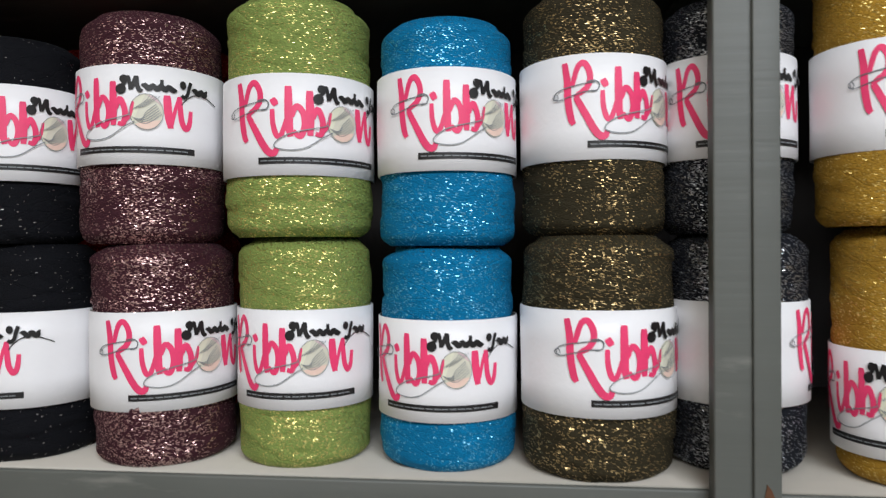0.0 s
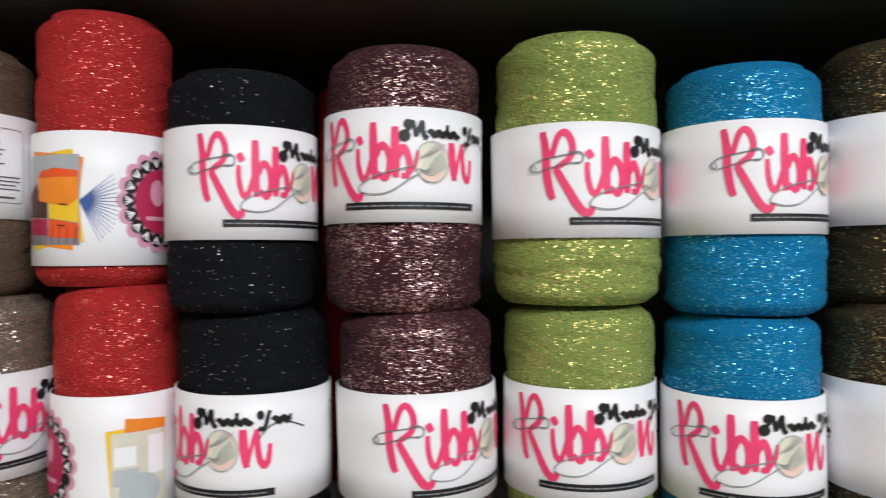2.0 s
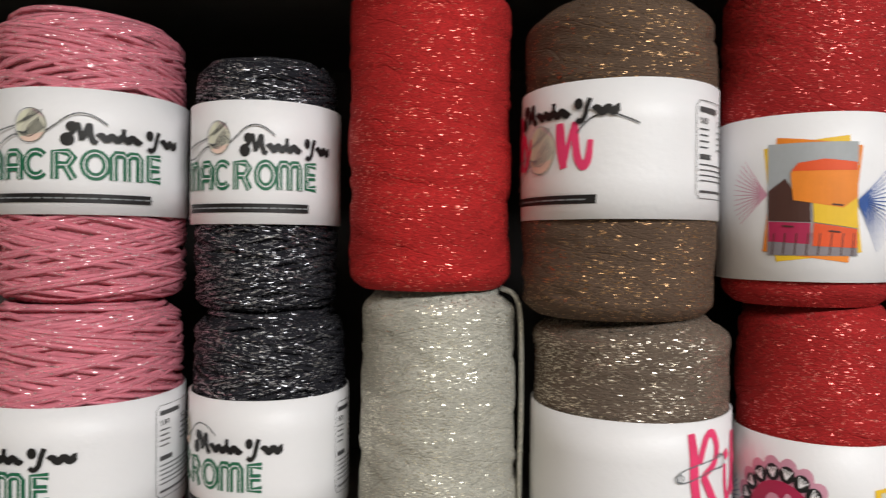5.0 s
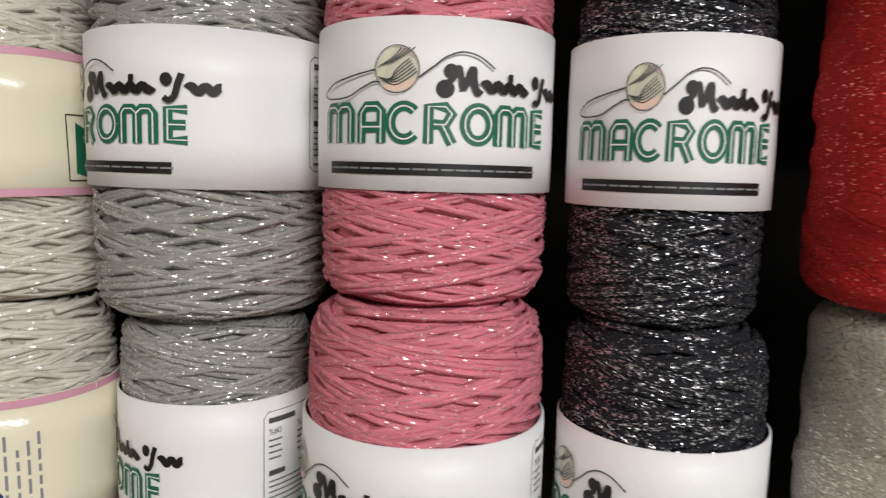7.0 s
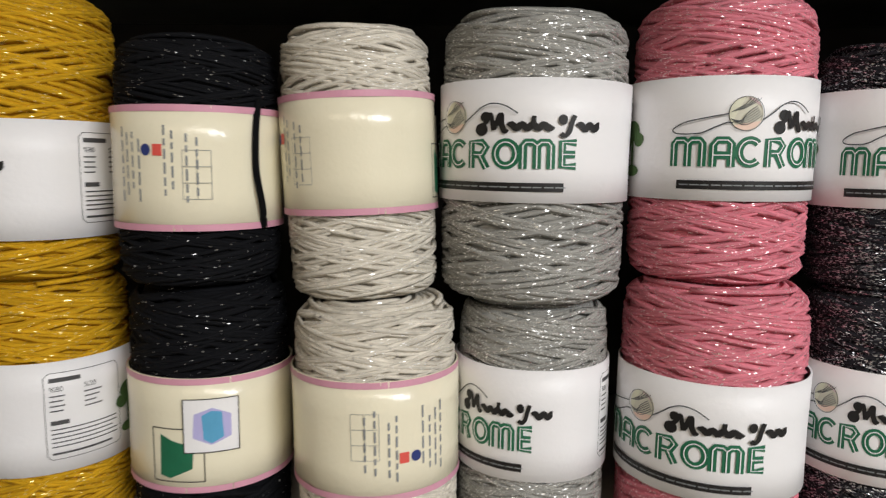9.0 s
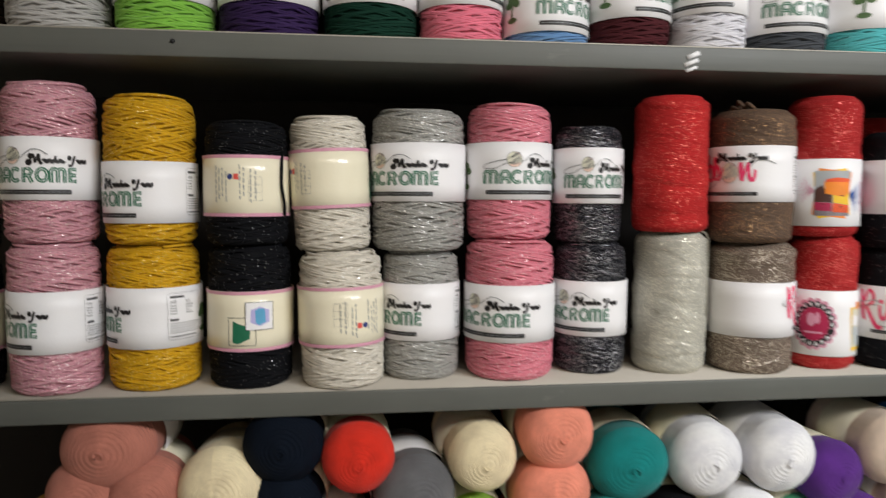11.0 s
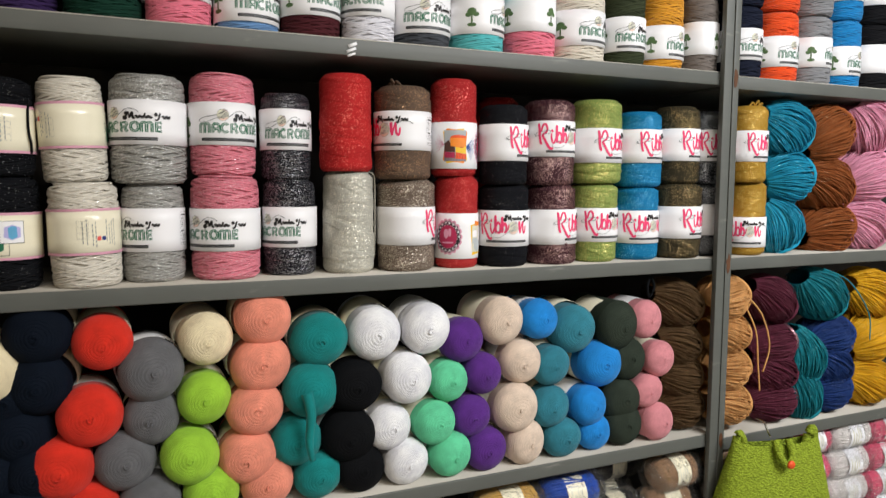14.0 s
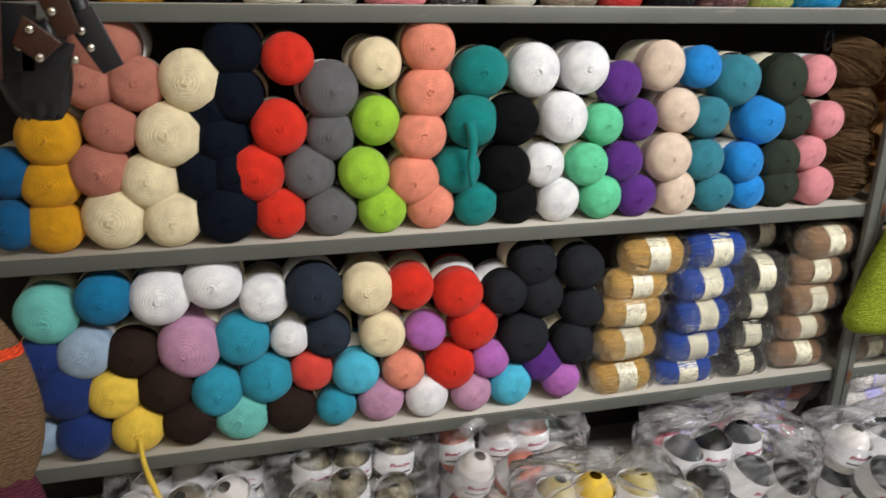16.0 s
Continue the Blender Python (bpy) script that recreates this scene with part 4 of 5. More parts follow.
def cone(kind, key, tone, x, y, r, z0, z1, lz, turn, tilt=0.0, where="shelf"):
    """A yarn package from z0 to z1 with its sleeve's foot at lz, the sleeve turned by so many degrees."""
    body = CORDS if kind in ("cord", "cream") else TAPES
    COUNT[0] += 1
    e = new("yarn_cone")
    tagged(e, f"{tone} yarn cone, {WORDS[kind]}, {where}", "yarn cone", "yarn cones on the shelves")
    e.matrix_basis = pose(x - math.tan(radians(tilt)) * (z1 - z0) / 2, y, z0, 0, tilt) @ pose(0, 0, 0, 0, 0, turn)
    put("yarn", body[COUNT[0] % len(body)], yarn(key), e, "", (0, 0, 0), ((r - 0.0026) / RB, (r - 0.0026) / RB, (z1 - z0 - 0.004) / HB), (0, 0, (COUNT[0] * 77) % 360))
    if kind == "none":
        put("yarn_end", LOOSE, yarn(key), e, "loose hanging yarn end", (0, 0, 0), (r / RB, r / RB, (z1 - z0) / HB), (0, 0, 78 if key == "silver" else 200))
        return e
    if key in ("brown", "gold"):
        put("yarn_end", TUFT, yarn(key), e, "tuft of tied yarn", (0, 0, z1 - z0))
    k = (r + 0.0012) / R0
    hk = 1.24 if kind == "picture" else 1.0
    flip = key == "ivory" and z0 == S1
    lab = put("label", SLEEVE, M_CREAM if kind == "cream" else M_PAPER, e, "paper sleeve" + (" put on upside down" if flip else ""), (0, 0, lz - z0 + (LH if flip else 0)), (k, k, hk), (180 if flip else 0, 0, 180 if flip else 0))
    for n, me, mat, text in PRINTS[kind]:
        ob = put(n, me, mat, lab, text)
        if n in FINE:
            tagged(ob, kind="stuff")
    return e


ON, UP = "standing on shelf", "stacked on another"
ROWF = 0.011


LEAN = {("ivory", UP): -2.6, ("ivory", ON): -1.2, ("plum", ON): -0.8, ("gold", ON): -0.8}


def pair(upper, lower, mid):
    """Two stacked packages of one column: kind, colour, words, x, front, radius, (top,) sleeve foot and turn of each, and the height where they meet."""
    k, c, w, x, y, r, top, foot, turn = upper
    cone(k, c, w, x, y + r, r, mid, top, foot, turn, LEAN.get((c, UP), 0.0), UP)
    k, c, w, x, y, r, foot, turn = lower
    cone(k, c, w, x, y + r, r, S1, mid, foot, turn, LEAN.get((c, ON), 0.0), ON)


pair(("cream", "black_cord", "black", -1.8250, 0.0110, 0.0580, 1.6050, 1.4710, 40), ("cream", "black_cord", "black", -1.8250, 0.0110, 0.0580, 1.3010, 10), 1.4290)
pair(("cord", "light_pink", "light pink sparkling", -1.6958, 0.0070, 0.0559, 1.6409, 1.4948, 3), ("cord", "light_pink", "light pink sparkling", -1.6935, 0.0025, 0.0554, 1.3045, -48), 1.4406)
pair(("cord", "yellow", "mustard yellow", -1.5736, 0.0082, 0.0577, 1.6278, 1.4661, -43), ("cord", "yellow", "mustard yellow", -1.5733, 0.0106, 0.0586, 1.3068, -74), 1.4386)
pair(("cream", "black_cord", "black", -1.4498, 0.0040, 0.0540, 1.5973, 1.4749, -1), ("cream", "black_cord", "black", -1.4482, 0.0090, 0.0553, 1.3015, -148), 1.4380)
pair(("cream", "ivory", "ivory", -1.3408, 0.0170, 0.0521, 1.6065, 1.4853, -55), ("cream", "ivory", "ivory", -1.3266, -0.0068, 0.0562, 1.3071, 21), 1.4286)
pair(("cord", "grey_cord", "grey sparkling", -1.2191, 0.0201, 0.0654, 1.6183, 1.4943, -29), ("cord", "grey_cord", "grey sparkling", -1.2163, 0.0287, 0.0547, 1.3059, -51), 1.4269)
pair(("cord", "pink", "rose pink", -1.0904, 0.0237, 0.0602, 1.6279, 1.4970, 21), ("cord", "pink", "rose pink", -1.0900, 0.0086, 0.0631, 1.3046, -34), 1.4419)
pair(("cord", "dark_cord", "dark grey", -0.9707, 0.0414, 0.0490, 1.6014, 1.4921, 7), ("cord", "dark_cord", "dark grey", -0.9662, 0.0339, 0.0520, 1.3056, -36), 1.4361)
pair(("none", "red", "red sparkling", -0.8558, 0.0133, 0.0535, 1.6422, 0.0000, 0), ("none", "silver", "silver white sparkling", -0.8504, 0.0199, 0.0524, 0.0000, 0), 1.4523)
pair(("tape", "brown", "brown sparkling", -0.7372, 0.0005, 0.0585, 1.6239, 1.4950, -89), ("tape", "taupe", "taupe glittering", -0.7274, 0.0059, 0.0608, 1.3042, 67), 1.4373)
pair(("picture", "red_tape", "bright red", -0.6190, 0.0168, 0.0501, 1.6464, 1.4603, -19), ("picture", "red_tape", "bright red", -0.6102, 0.0211, 0.0471, 1.2708, -136), 1.4452)
pair(("tape", "black_tape", "black", -0.5071, -0.0049, 0.0537, 1.5973, 1.4778, 33), ("tape", "black_tape", "black", -0.5008, 0.0008, 0.0558, 1.2950, -38), 1.4276)
pair(("tape", "plum", "plum glittering", -0.3874, -0.0022, 0.0576, 1.6131, 1.4890, -8), ("tape", "plum", "plum glittering", -0.3782, -0.0015, 0.0581, 1.2959, 29), 1.4270)
pair(("tape", "green", "lime green glittering", -0.2589, -0.0025, 0.0608, 1.6206, 1.4779, 17), ("tape", "green", "lime green glittering", -0.2560, 0.0074, 0.0552, 1.2975, -9), 1.4316)
pair(("tape", "blue", "bright blue glittering", -0.1346, 0.0028, 0.0557, 1.5998, 1.4798, 13), ("tape", "blue", "bright blue glittering", -0.1352, 0.0067, 0.0560, 1.2902, -20), 1.4239)
pair(("tape", "olive", "olive brown glittering", -0.0166, 0.0037, 0.0566, 1.6176, 1.4860, 20), ("tape", "olive", "olive brown glittering", -0.0146, -0.0073, 0.0593, 1.2993, 19), 1.4310)
pair(("tape", "spark", "black silver glittering", 0.0900, 0.0210, 0.0520, 1.6120, 1.4880, -8.5), ("tape", "spark", "black silver glittering", 0.0970, 0.0210, 0.0550, 1.3030, 81), 1.4320)
pair(("tape", "gold", "old gold glittering", 0.1980, -0.0098, 0.0502, 1.6278, 1.4878, 2), ("tape", "gold", "old gold glittering", 0.2124, -0.0025, 0.0488, 1.2702, -66), 1.4360)
# red packages of the row behind
for x in (-0.545, -0.432):
    cone("none", "red_tape", "bright red", x, 0.22, 0.052, S1, 1.44, 0, 0, 0, ON)
    cone("none", "red_tape", "bright red", x, 0.22, 0.052, 1.44, 1.635, 0, 0, 0, UP)

# upper shelf, two layers of cotton cord
UPPER = [("u_brown", "dark brown", -1.8095, 0.0616, -50), ("u_grey", "light grey", -1.6816, 0.0615, -70), ("u_lime", "lime green", -1.5514, 0.0620, -40), ("u_violet", "deep violet", -1.4185, 0.0650, -5),
         ("u_bottle", "bottle green", -1.2855, 0.0629, 0), ("u_rose", "rose pink", -1.1628, 0.0568, 95), ("u_denim", "denim blue", -1.0434, 0.0588, 40), ("u_maroon", "maroon", -0.9241, 0.0577, 50),
         ("u_white", "white", -0.8090, 0.0536, -30), ("u_charcoal", "charcoal grey", -0.6921, 0.0607, 12), ("u_aqua", "aqua", -0.5663, 0.0617, 70), ("u_rose", "salmon pink", -0.4369, 0.0608, 125),
         ("u_cream", "cream", -0.3079, 0.0668, 40), ("u_olive", "dark olive", -0.1853, 0.0506, 10), ("u_mustard", "mustard", -0.0729, 0.0576, 45), ("u_taupe", "taupe grey", 0.0414, 0.0465, 120),
         ("u_navy", "navy", 0.1840, 0.0556, 20), ("u_orange", "orange", 0.3104, 0.0607, 30), ("u_ash", "ash grey", 0.4367, 0.0586, 60), ("u_azure", "azure blue", 0.5521, 0.0564, 40), ("u_black", "black", 0.6715, 0.0584, 120)]
UPPER_FEET = (0.046, 0.052, 0.041, 0.042, 0.044, 0.046, 0.016, 0.038, 0.048, 0.026, 0.035, 0.052, 0.033, 0.030, 0.021, 0.040, 0.044, 0.036, 0.044, 0.030, 0.044)
for k, ((key, tone, x, r, turn), up) in enumerate(zip(UPPER, UPPER_FEET)):
    base = S0 if x < XP0 else S0 - 0.006
    foot = base + up
    cone("cord", key, tone, x, ROWF + r, r, base, base + 0.178, foot, turn, 0, ON)
    cone("cord", key, tone, x, ROWF + r, r, base + 0.178, base + 0.356, base + 0.178 + 0.05, turn - 60 + 35 * (k % 4), 0, UP)


# ---- soft yarn balls, lying with their drawn-in ends to the front ----
def ball_meshes(seed):
    rnd = random.Random(seed)
    U, V = 44, 84
    lumps = [(rnd.uniform(0, 6.28), rnd.uniform(0, 1), rnd.uniform(-0.03, 0.03)) for _ in range(6)]

    def fn(i, j):
        a = 2 * math.pi * i / U
        t = j / (V - 1)
        if t < 0.72:
            q = t / 0.72
            y, r = -0.98 + 0.98 * (1 - math.cos(q * math.pi / 2)) ** 1.05 + 0.04 * q, math.sin(q * math.pi / 2) ** 0.82
            y = y * 0.66 - 0.05 * math.exp(-(q / 0.14) ** 2)
            ridge = 0.013 * math.sin(q * 27 * math.pi + 1.2 * math.sin(a + seed) + 0.8 * math.sin(2 * a))
            r += ridge * (0.35 + 0.65 * q)
            y += 0.010 * math.sin(q * 27 * math.pi + 1.2 * math.sin(a + seed) + 0.8 * math.sin(2 * a)) * (1 - q)
        else:
            q = (t - 0.72) / 0.28
            y, r = 0.03 + 2.9 * q, 1 - 0.05 * math.sin(q * 3.0) - (0.55 * max(0, q - 0.8) / 0.2)
        for ph, c, amp in lumps:
            r *= 1 + amp * math.exp(-((t - c) / 0.3) ** 2) * math.cos(a - ph)
        return (r * math.cos(a), y, r * math.sin(a))
    return mesh_of("yarn", grid_bm(U, V, fn, lambda i, j: (i / U * 0.30, j / V * 0.16)))


BALLS = [ball_meshes(s) for s in (1, 2, 3, 4)]


def band_mesh():
    return mesh_of("label", grid_bm(32, 4, lambda i, j: (1.015 * math.cos(2 * math.pi * i / 32) * (1, 1.01, 1.01, 1)[j], (0.55, 0.57, 1.75, 1.77)[j], 1.015 * math.sin(2 * math.pi * i / 32) * (1, 1.01, 1.01, 1)[j])))


BAND = band_mesh()


def nub_mesh(seed):
    """The loose tuft at the drawn-in end."""
    rnd = random.Random(seed)
    bm = bmesh.new()
    for k in range(3):
        a = rnd.uniform(0, 6.28)
        pts = [(0.10 * math.cos(a + q * 2.2) * (1 - 0.2 * q), -0.685 - 0.03 * math.sin(q * 3), 0.10 * math.sin(a + q * 2.2)) for q in np.linspace(0, 1, 7)]
        tube_into(bm, pts, 0.028, 5, True)
    return mesh_of("yarn_end", bm)


NUBS = [nub_mesh(s) for s in (1, 2)]
BCOUNT = [0]
TONES = dict(sea="sea blue", mustard="mustard yellow", rosewood="dusty rosewood", navy="very dark navy", scarlet="scarlet red", teal="teal green", lime="lime green", mint="mint green", azure="azure blue", steel="steel blue",
             bottle="dark bottle green", blush="blush pink", mintblue="pale mint blue", petrol="petrol blue", slate="dark slate", soot="charcoal black", paleblue="pale grey blue", cocoa="dark cocoa brown", royal="royal blue", lemon="lemon yellow")


def ball(key, x, z, r):
    BCOUNT[0] += 1
    k = BCOUNT[0]
    rnd = random.Random(k * 13)
    e = new("yarn_ball")
    tagged(e, f"{TONES.get(key, key)} soft yarn ball stacked end-on on the shelf", "yarn ball", "yarn balls on the shelves")
    sx, sz = rnd.uniform(0.97, 1.06), rnd.uniform(0.95, 1.03)
    low = S2 if z > S2 else S3
    z = max(z, low + r * sz * 1.0)
    e.matrix_basis = pose(x, 0.030 + rnd.uniform(-0.006, 0.008), z, rnd.uniform(-4, 4), 0, rnd.uniform(-6, 6))
    spin = rnd.uniform(0, 360)
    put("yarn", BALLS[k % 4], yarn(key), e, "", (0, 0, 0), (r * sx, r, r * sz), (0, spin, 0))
    put("yarn_end", NUBS[k % 2], yarn(key), e, "", (0, 0, 0), (r, r, r), (0, spin * 2, 0))
    put("label", BAND, M_CREAM if k % 3 else M_PAPER, e, "paper band", (0, 0, 0), (r * sx, r, r * sz))
    return e


# upper shelf of yarn balls
ball('sea', -1.8195, 0.9530, 0.0462)
ball('sea', -1.8264, 0.8572, 0.0473)
ball('mustard', -1.7385, 1.0175, 0.0554)
ball('mustard', -1.7473, 0.9336, 0.0522)
ball('mustard', -1.7561, 0.8496, 0.0533)
ball('rosewood', -1.6256, 1.1769, 0.0582)
ball('rosewood', -1.5799, 1.1101, 0.0516)
ball('rosewood', -1.6589, 1.1108, 0.0456)
ball('rosewood', -1.6320, 1.0315, 0.0500)
ball('rosewood', -1.6626, 0.9517, 0.0549)
ball('cream', -1.4855, 1.1133, 0.0546)
ball('cream', -1.5332, 1.0175, 0.0597)
ball('cream', -1.5769, 0.9306, 0.0540)
ball('cream', -1.6477, 0.8539, 0.0618)
ball('cream', -1.5400, 0.8461, 0.0554)
ball('navy', -1.4026, 1.1732, 0.0524)
ball('navy', -1.4044, 1.0859, 0.0535)
ball('navy', -1.4533, 1.0665, 0.0491)
ball('navy', -1.4362, 1.0009, 0.0544)
ball('navy', -1.4785, 0.9349, 0.0494)
ball('navy', -1.4161, 0.9344, 0.0510)
ball('navy', -1.4417, 0.8573, 0.0606)
ball('scarlet', -1.3056, 1.1505, 0.0483)
ball('scarlet', -1.3308, 1.0249, 0.0528)
ball('scarlet', -1.3814, 0.9361, 0.0557)
ball('scarlet', -1.3378, 0.8427, 0.0527)
ball('grey', -1.2270, 1.0934, 0.0551)
ball('grey', -1.2329, 1.0053, 0.0494)
ball('grey', -1.2763, 0.9304, 0.0545)
ball('grey', -1.2368, 0.8411, 0.0523)
ball('cream', -1.1353, 1.1403, 0.0498)
ball('lime', -1.1406, 1.0314, 0.0499)
ball('lime', -1.1694, 0.9267, 0.0530)
ball('lime', -1.1339, 0.8394, 0.0508)
ball('salmon', -1.0300, 1.1751, 0.0524)
ball('salmon', -1.0360, 1.0850, 0.0546)
ball('salmon', -1.0489, 1.0000, 0.0520)
ball('salmon', -1.0668, 0.9062, 0.0530)
ball('salmon', -1.0271, 0.8407, 0.0504)
ball('teal', -0.9219, 1.1217, 0.0551)
ball('teal', -0.9428, 1.0259, 0.0550)
ball('teal', -0.9718, 0.9232, 0.0512)
ball('teal', -0.9273, 0.8400, 0.0489)
ball('black', -0.8539, 1.0232, 0.0546)
ball('black', -0.8661, 0.9216, 0.0557)
ball('black', -0.8435, 0.8384, 0.0519)
ball('white', -0.8092, 1.1257, 0.0537)
ball('white', -0.6986, 1.1289, 0.0546)
ball('white', -0.7414, 1.0264, 0.0543)
ball('white', -0.7773, 0.9258, 0.0490)
ball('white', -0.7399, 0.8367, 0.0477)
ball('mint', -0.6440, 1.0089, 0.0454)
ball('mint', -0.6786, 0.9221, 0.0460)
ball('mint', -0.6403, 0.8380, 0.0471)
ball('purple', -0.6084, 1.0945, 0.0485)
ball('purple', -0.5612, 1.0151, 0.0446)
ball('purple', -0.5890, 0.9216, 0.0479)
ball('purple', -0.5576, 0.8404, 0.0489)
ball('beige', -0.5192, 1.1313, 0.0511)
ball('beige', -0.4664, 1.0311, 0.0502)
ball('beige', -0.4825, 0.9306, 0.0536)
ball('beige', -0.4543, 0.8397, 0.0497)
ball('azure', -0.4228, 1.1256, 0.0470)
ball('steel', -0.3869, 1.0167, 0.0458)
ball('steel', -0.3902, 0.9201, 0.0493)
ball('steel', -0.3560, 0.8321, 0.0477)
ball('steel', -0.3268, 1.0963, 0.0568)
ball('azure', -0.2494, 1.0068, 0.0559)
ball('azure', -0.2852, 0.9094, 0.0501)
ball('azure', -0.2657, 0.8335, 0.0442)
ball('bottle', -0.2098, 1.0943, 0.0577)
ball('bottle', -0.1718, 1.0111, 0.0524)
ball('bottle', -0.1869, 0.9117, 0.0533)
ball('bottle', -0.1831, 0.8368, 0.0514)
ball('blush', -0.1213, 1.1025, 0.0467)
ball('blush', -0.0747, 1.0016, 0.0427)
ball('blush', -0.1082, 0.9219, 0.0431)
ball('blush', -0.0810, 0.8381, 0.0481)
# lower shelf of yarn balls
ball('mintblue', -1.7957, 0.6713, 0.0596)
ball('petrol', -1.6909, 0.6983, 0.0535)
ball('white', -1.5873, 0.6930, 0.0592)
ball('white', -1.4819, 0.7140, 0.0553)
ball('white', -1.3863, 0.6679, 0.0507)
ball('slate', -1.2792, 0.6782, 0.0599)
ball('cream', -1.1704, 0.6726, 0.0572)
ball('scarlet', -1.0756, 0.6670, 0.0520)
ball('scarlet', -0.9692, 0.6466, 0.0530)
ball('soot', -0.7890, 0.6968, 0.0538)
ball('soot', -0.6700, 0.6803, 0.0549)
ball('soot', -0.8569, 0.6341, 0.0540)
ball('soot', -0.7673, 0.6188, 0.0548)
ball('soot', -0.6634, 0.5807, 0.0534)
ball('paleblue', -1.7405, 0.5862, 0.0545)
ball('cocoa', -1.6530, 0.5736, 0.0521)
ball('mauve', -1.5449, 0.5720, 0.0636)
ball('turquoise', -1.4368, 0.5783, 0.0562)
ball('white', -1.3388, 0.5727, 0.0426)
ball('slate', -1.2577, 0.5703, 0.0516)
ball('cream', -1.1382, 0.5617, 0.0502)
ball('orchid', -1.0413, 0.5573, 0.0457)
ball('scarlet', -0.9288, 0.5615, 0.0542)
ball('soot', -0.8080, 0.5185, 0.0595)
ball('soot', -0.6862, 0.4951, 0.0541)
ball('royal', -1.8195, 0.5757, 0.0505)
ball('royal', -1.7859, 0.5029, 0.0573)
ball('lemon', -1.7009, 0.4874, 0.0549)
ball('cocoa', -1.6022, 0.4847, 0.0570)
ball('turquoise', -1.4957, 0.4671, 0.0545)
ball('turquoise', -1.3928, 0.4850, 0.0564)
ball('coral', -1.2962, 0.4886, 0.0460)
ball('cyan', -1.1994, 0.4772, 0.0518)
ball('salmon', -1.0937, 0.4726, 0.0475)
ball('scarlet', -0.9822, 0.4671, 0.0588)
ball('orchid', -0.8885, 0.4735, 0.0462)
ball('purple', -0.7557, 0.4512, 0.0513)
ball('paleblue', -1.8470, 0.4043, 0.0372)
ball('royal', -1.7670, 0.4002, 0.0566)
ball('lemon', -1.6623, 0.4024, 0.0551)
ball('cocoa', -1.5605, 0.4046, 0.0547)
ball('mintblue', -1.4531, 0.3891, 0.0545)
ball('cocoa', -1.3494, 0.3922, 0.0539)
ball('turquoise', -1.2468, 0.3983, 0.0445)
ball('mauve', -1.1443, 0.3858, 0.0517)
ball('white', -1.0417, 0.3860, 0.0499)
ball('mauve', -0.9343, 0.3882, 0.0480)
ball('cyan', -0.8342, 0.3964, 0.0513)
ball('orchid', -0.7091, 0.4027, 0.0479)

# tails of yarn that hang from two balls
def tail(name, label, key, pts, r):
    bm = bmesh.new()
    tube_into(bm, [tuple(p) for p in smooth_line(pts, 8)], r, 6)
    ob = new(name, mesh_of(name, bm))
    ob.data.materials.append(yarn(key))
    return tagged(ob, label, "yarn end")


tail("yarn_tail", "teal yarn tail hanging down over the balls", "teal", [(-0.957, -0.008, 1.028), (-0.952, -0.02, 0.988), (-0.956, -0.02, 0.938), (-0.950, -0.015, 0.898)], lambda t: 0.012 * (1 - 0.5 * t))
tail("yarn_tail", "lemon yellow yarn tail hanging over the board edge", "lemon", [(-1.658, 0.005, 0.431), (-1.655, -0.012, 0.371), (-1.648, -0.02, 0.321), (-1.628, -0.025, 0.241), (-1.618, -0.03, 0.171)], lambda t: 0.004 + 0.004 * t)

tail("yarn_tail", "black yarn strand hanging over the cream sleeve", "black", [(-1.401, 0.0350, 1.558), (-1.401, 0.0280, 1.542), (-1.401, 0.0260, 1.514), (-1.398, 0.0280, 1.490), (-1.399, 0.0340, 1.476)], 0.0022)

# ---- skeins in clear wrap ----
def skein_mesh(seed):
    rnd = random.Random(seed)
    bm = grid_bm(28, 26, lambda i, j: ((j / 25 - 0.5), 0.5 * math.cos(2 * math.pi * i / 28) * (max(0.0, 1 - abs(2 * j / 25 - 1) ** 7.0)) ** 0.5 * (1 + 0.03 * math.sin(5 * i + j + seed)), 0.5 * math.sin(2 * math.pi * i / 28) * (max(0.0, 1 - abs(2 * j / 25 - 1) ** 7.0)) ** 0.5),
                 lambda i, j: (j / 25 * 0.13, i / 28 * 0.2))
    for k in range(44):
        a = 2 * math.pi * k / 44 + rnd.uniform(-0.1, 0.1)
        tw = rnd.uniform(-0.6, 0.6)
        pts = []
        for q in np.linspace(0.03, 0.97, 10):
            rr = 0.505 * (max(0.0, 1 - abs(2 * q - 1) ** 7.0)) ** 0.5
            pts.append((q - 0.5, rr * math.cos(a + tw * q), rr * math.sin(a + tw * q)))
        tube_into(bm, pts, 0.026, 4, False)
    return mesh_of("yarn", bm)


def wrap_mesh(seed):
    rnd = random.Random(seed)
    w = {(i, j): rnd.uniform(-1, 1) for i in range(30) for j in range(24)}

    def fn(i, j):
        a = 2 * math.pi * i / 30
        q = j / 23
        e = max(0.0, 1 - abs(2 * q - 1) ** 9) ** 0.5
        rr = 0.56 * (0.35 + 0.65 * e) * (1 + 0.035 * w[i, j])
        return ((q - 0.5) * 1.22, rr * math.cos(a) * (0.4 + 0.6 * e), rr * math.sin(a))
    return mesh_of("clear_wrap", grid_bm(30, 24, fn), False)


def skein_band():
    return mesh_of("label", grid_bm(28, 4, lambda i, j: ((-0.17, -0.165, 0.165, 0.17)[j], 0.535 * math.cos(2 * math.pi * i / 28), 0.535 * math.sin(2 * math.pi * i / 28))))


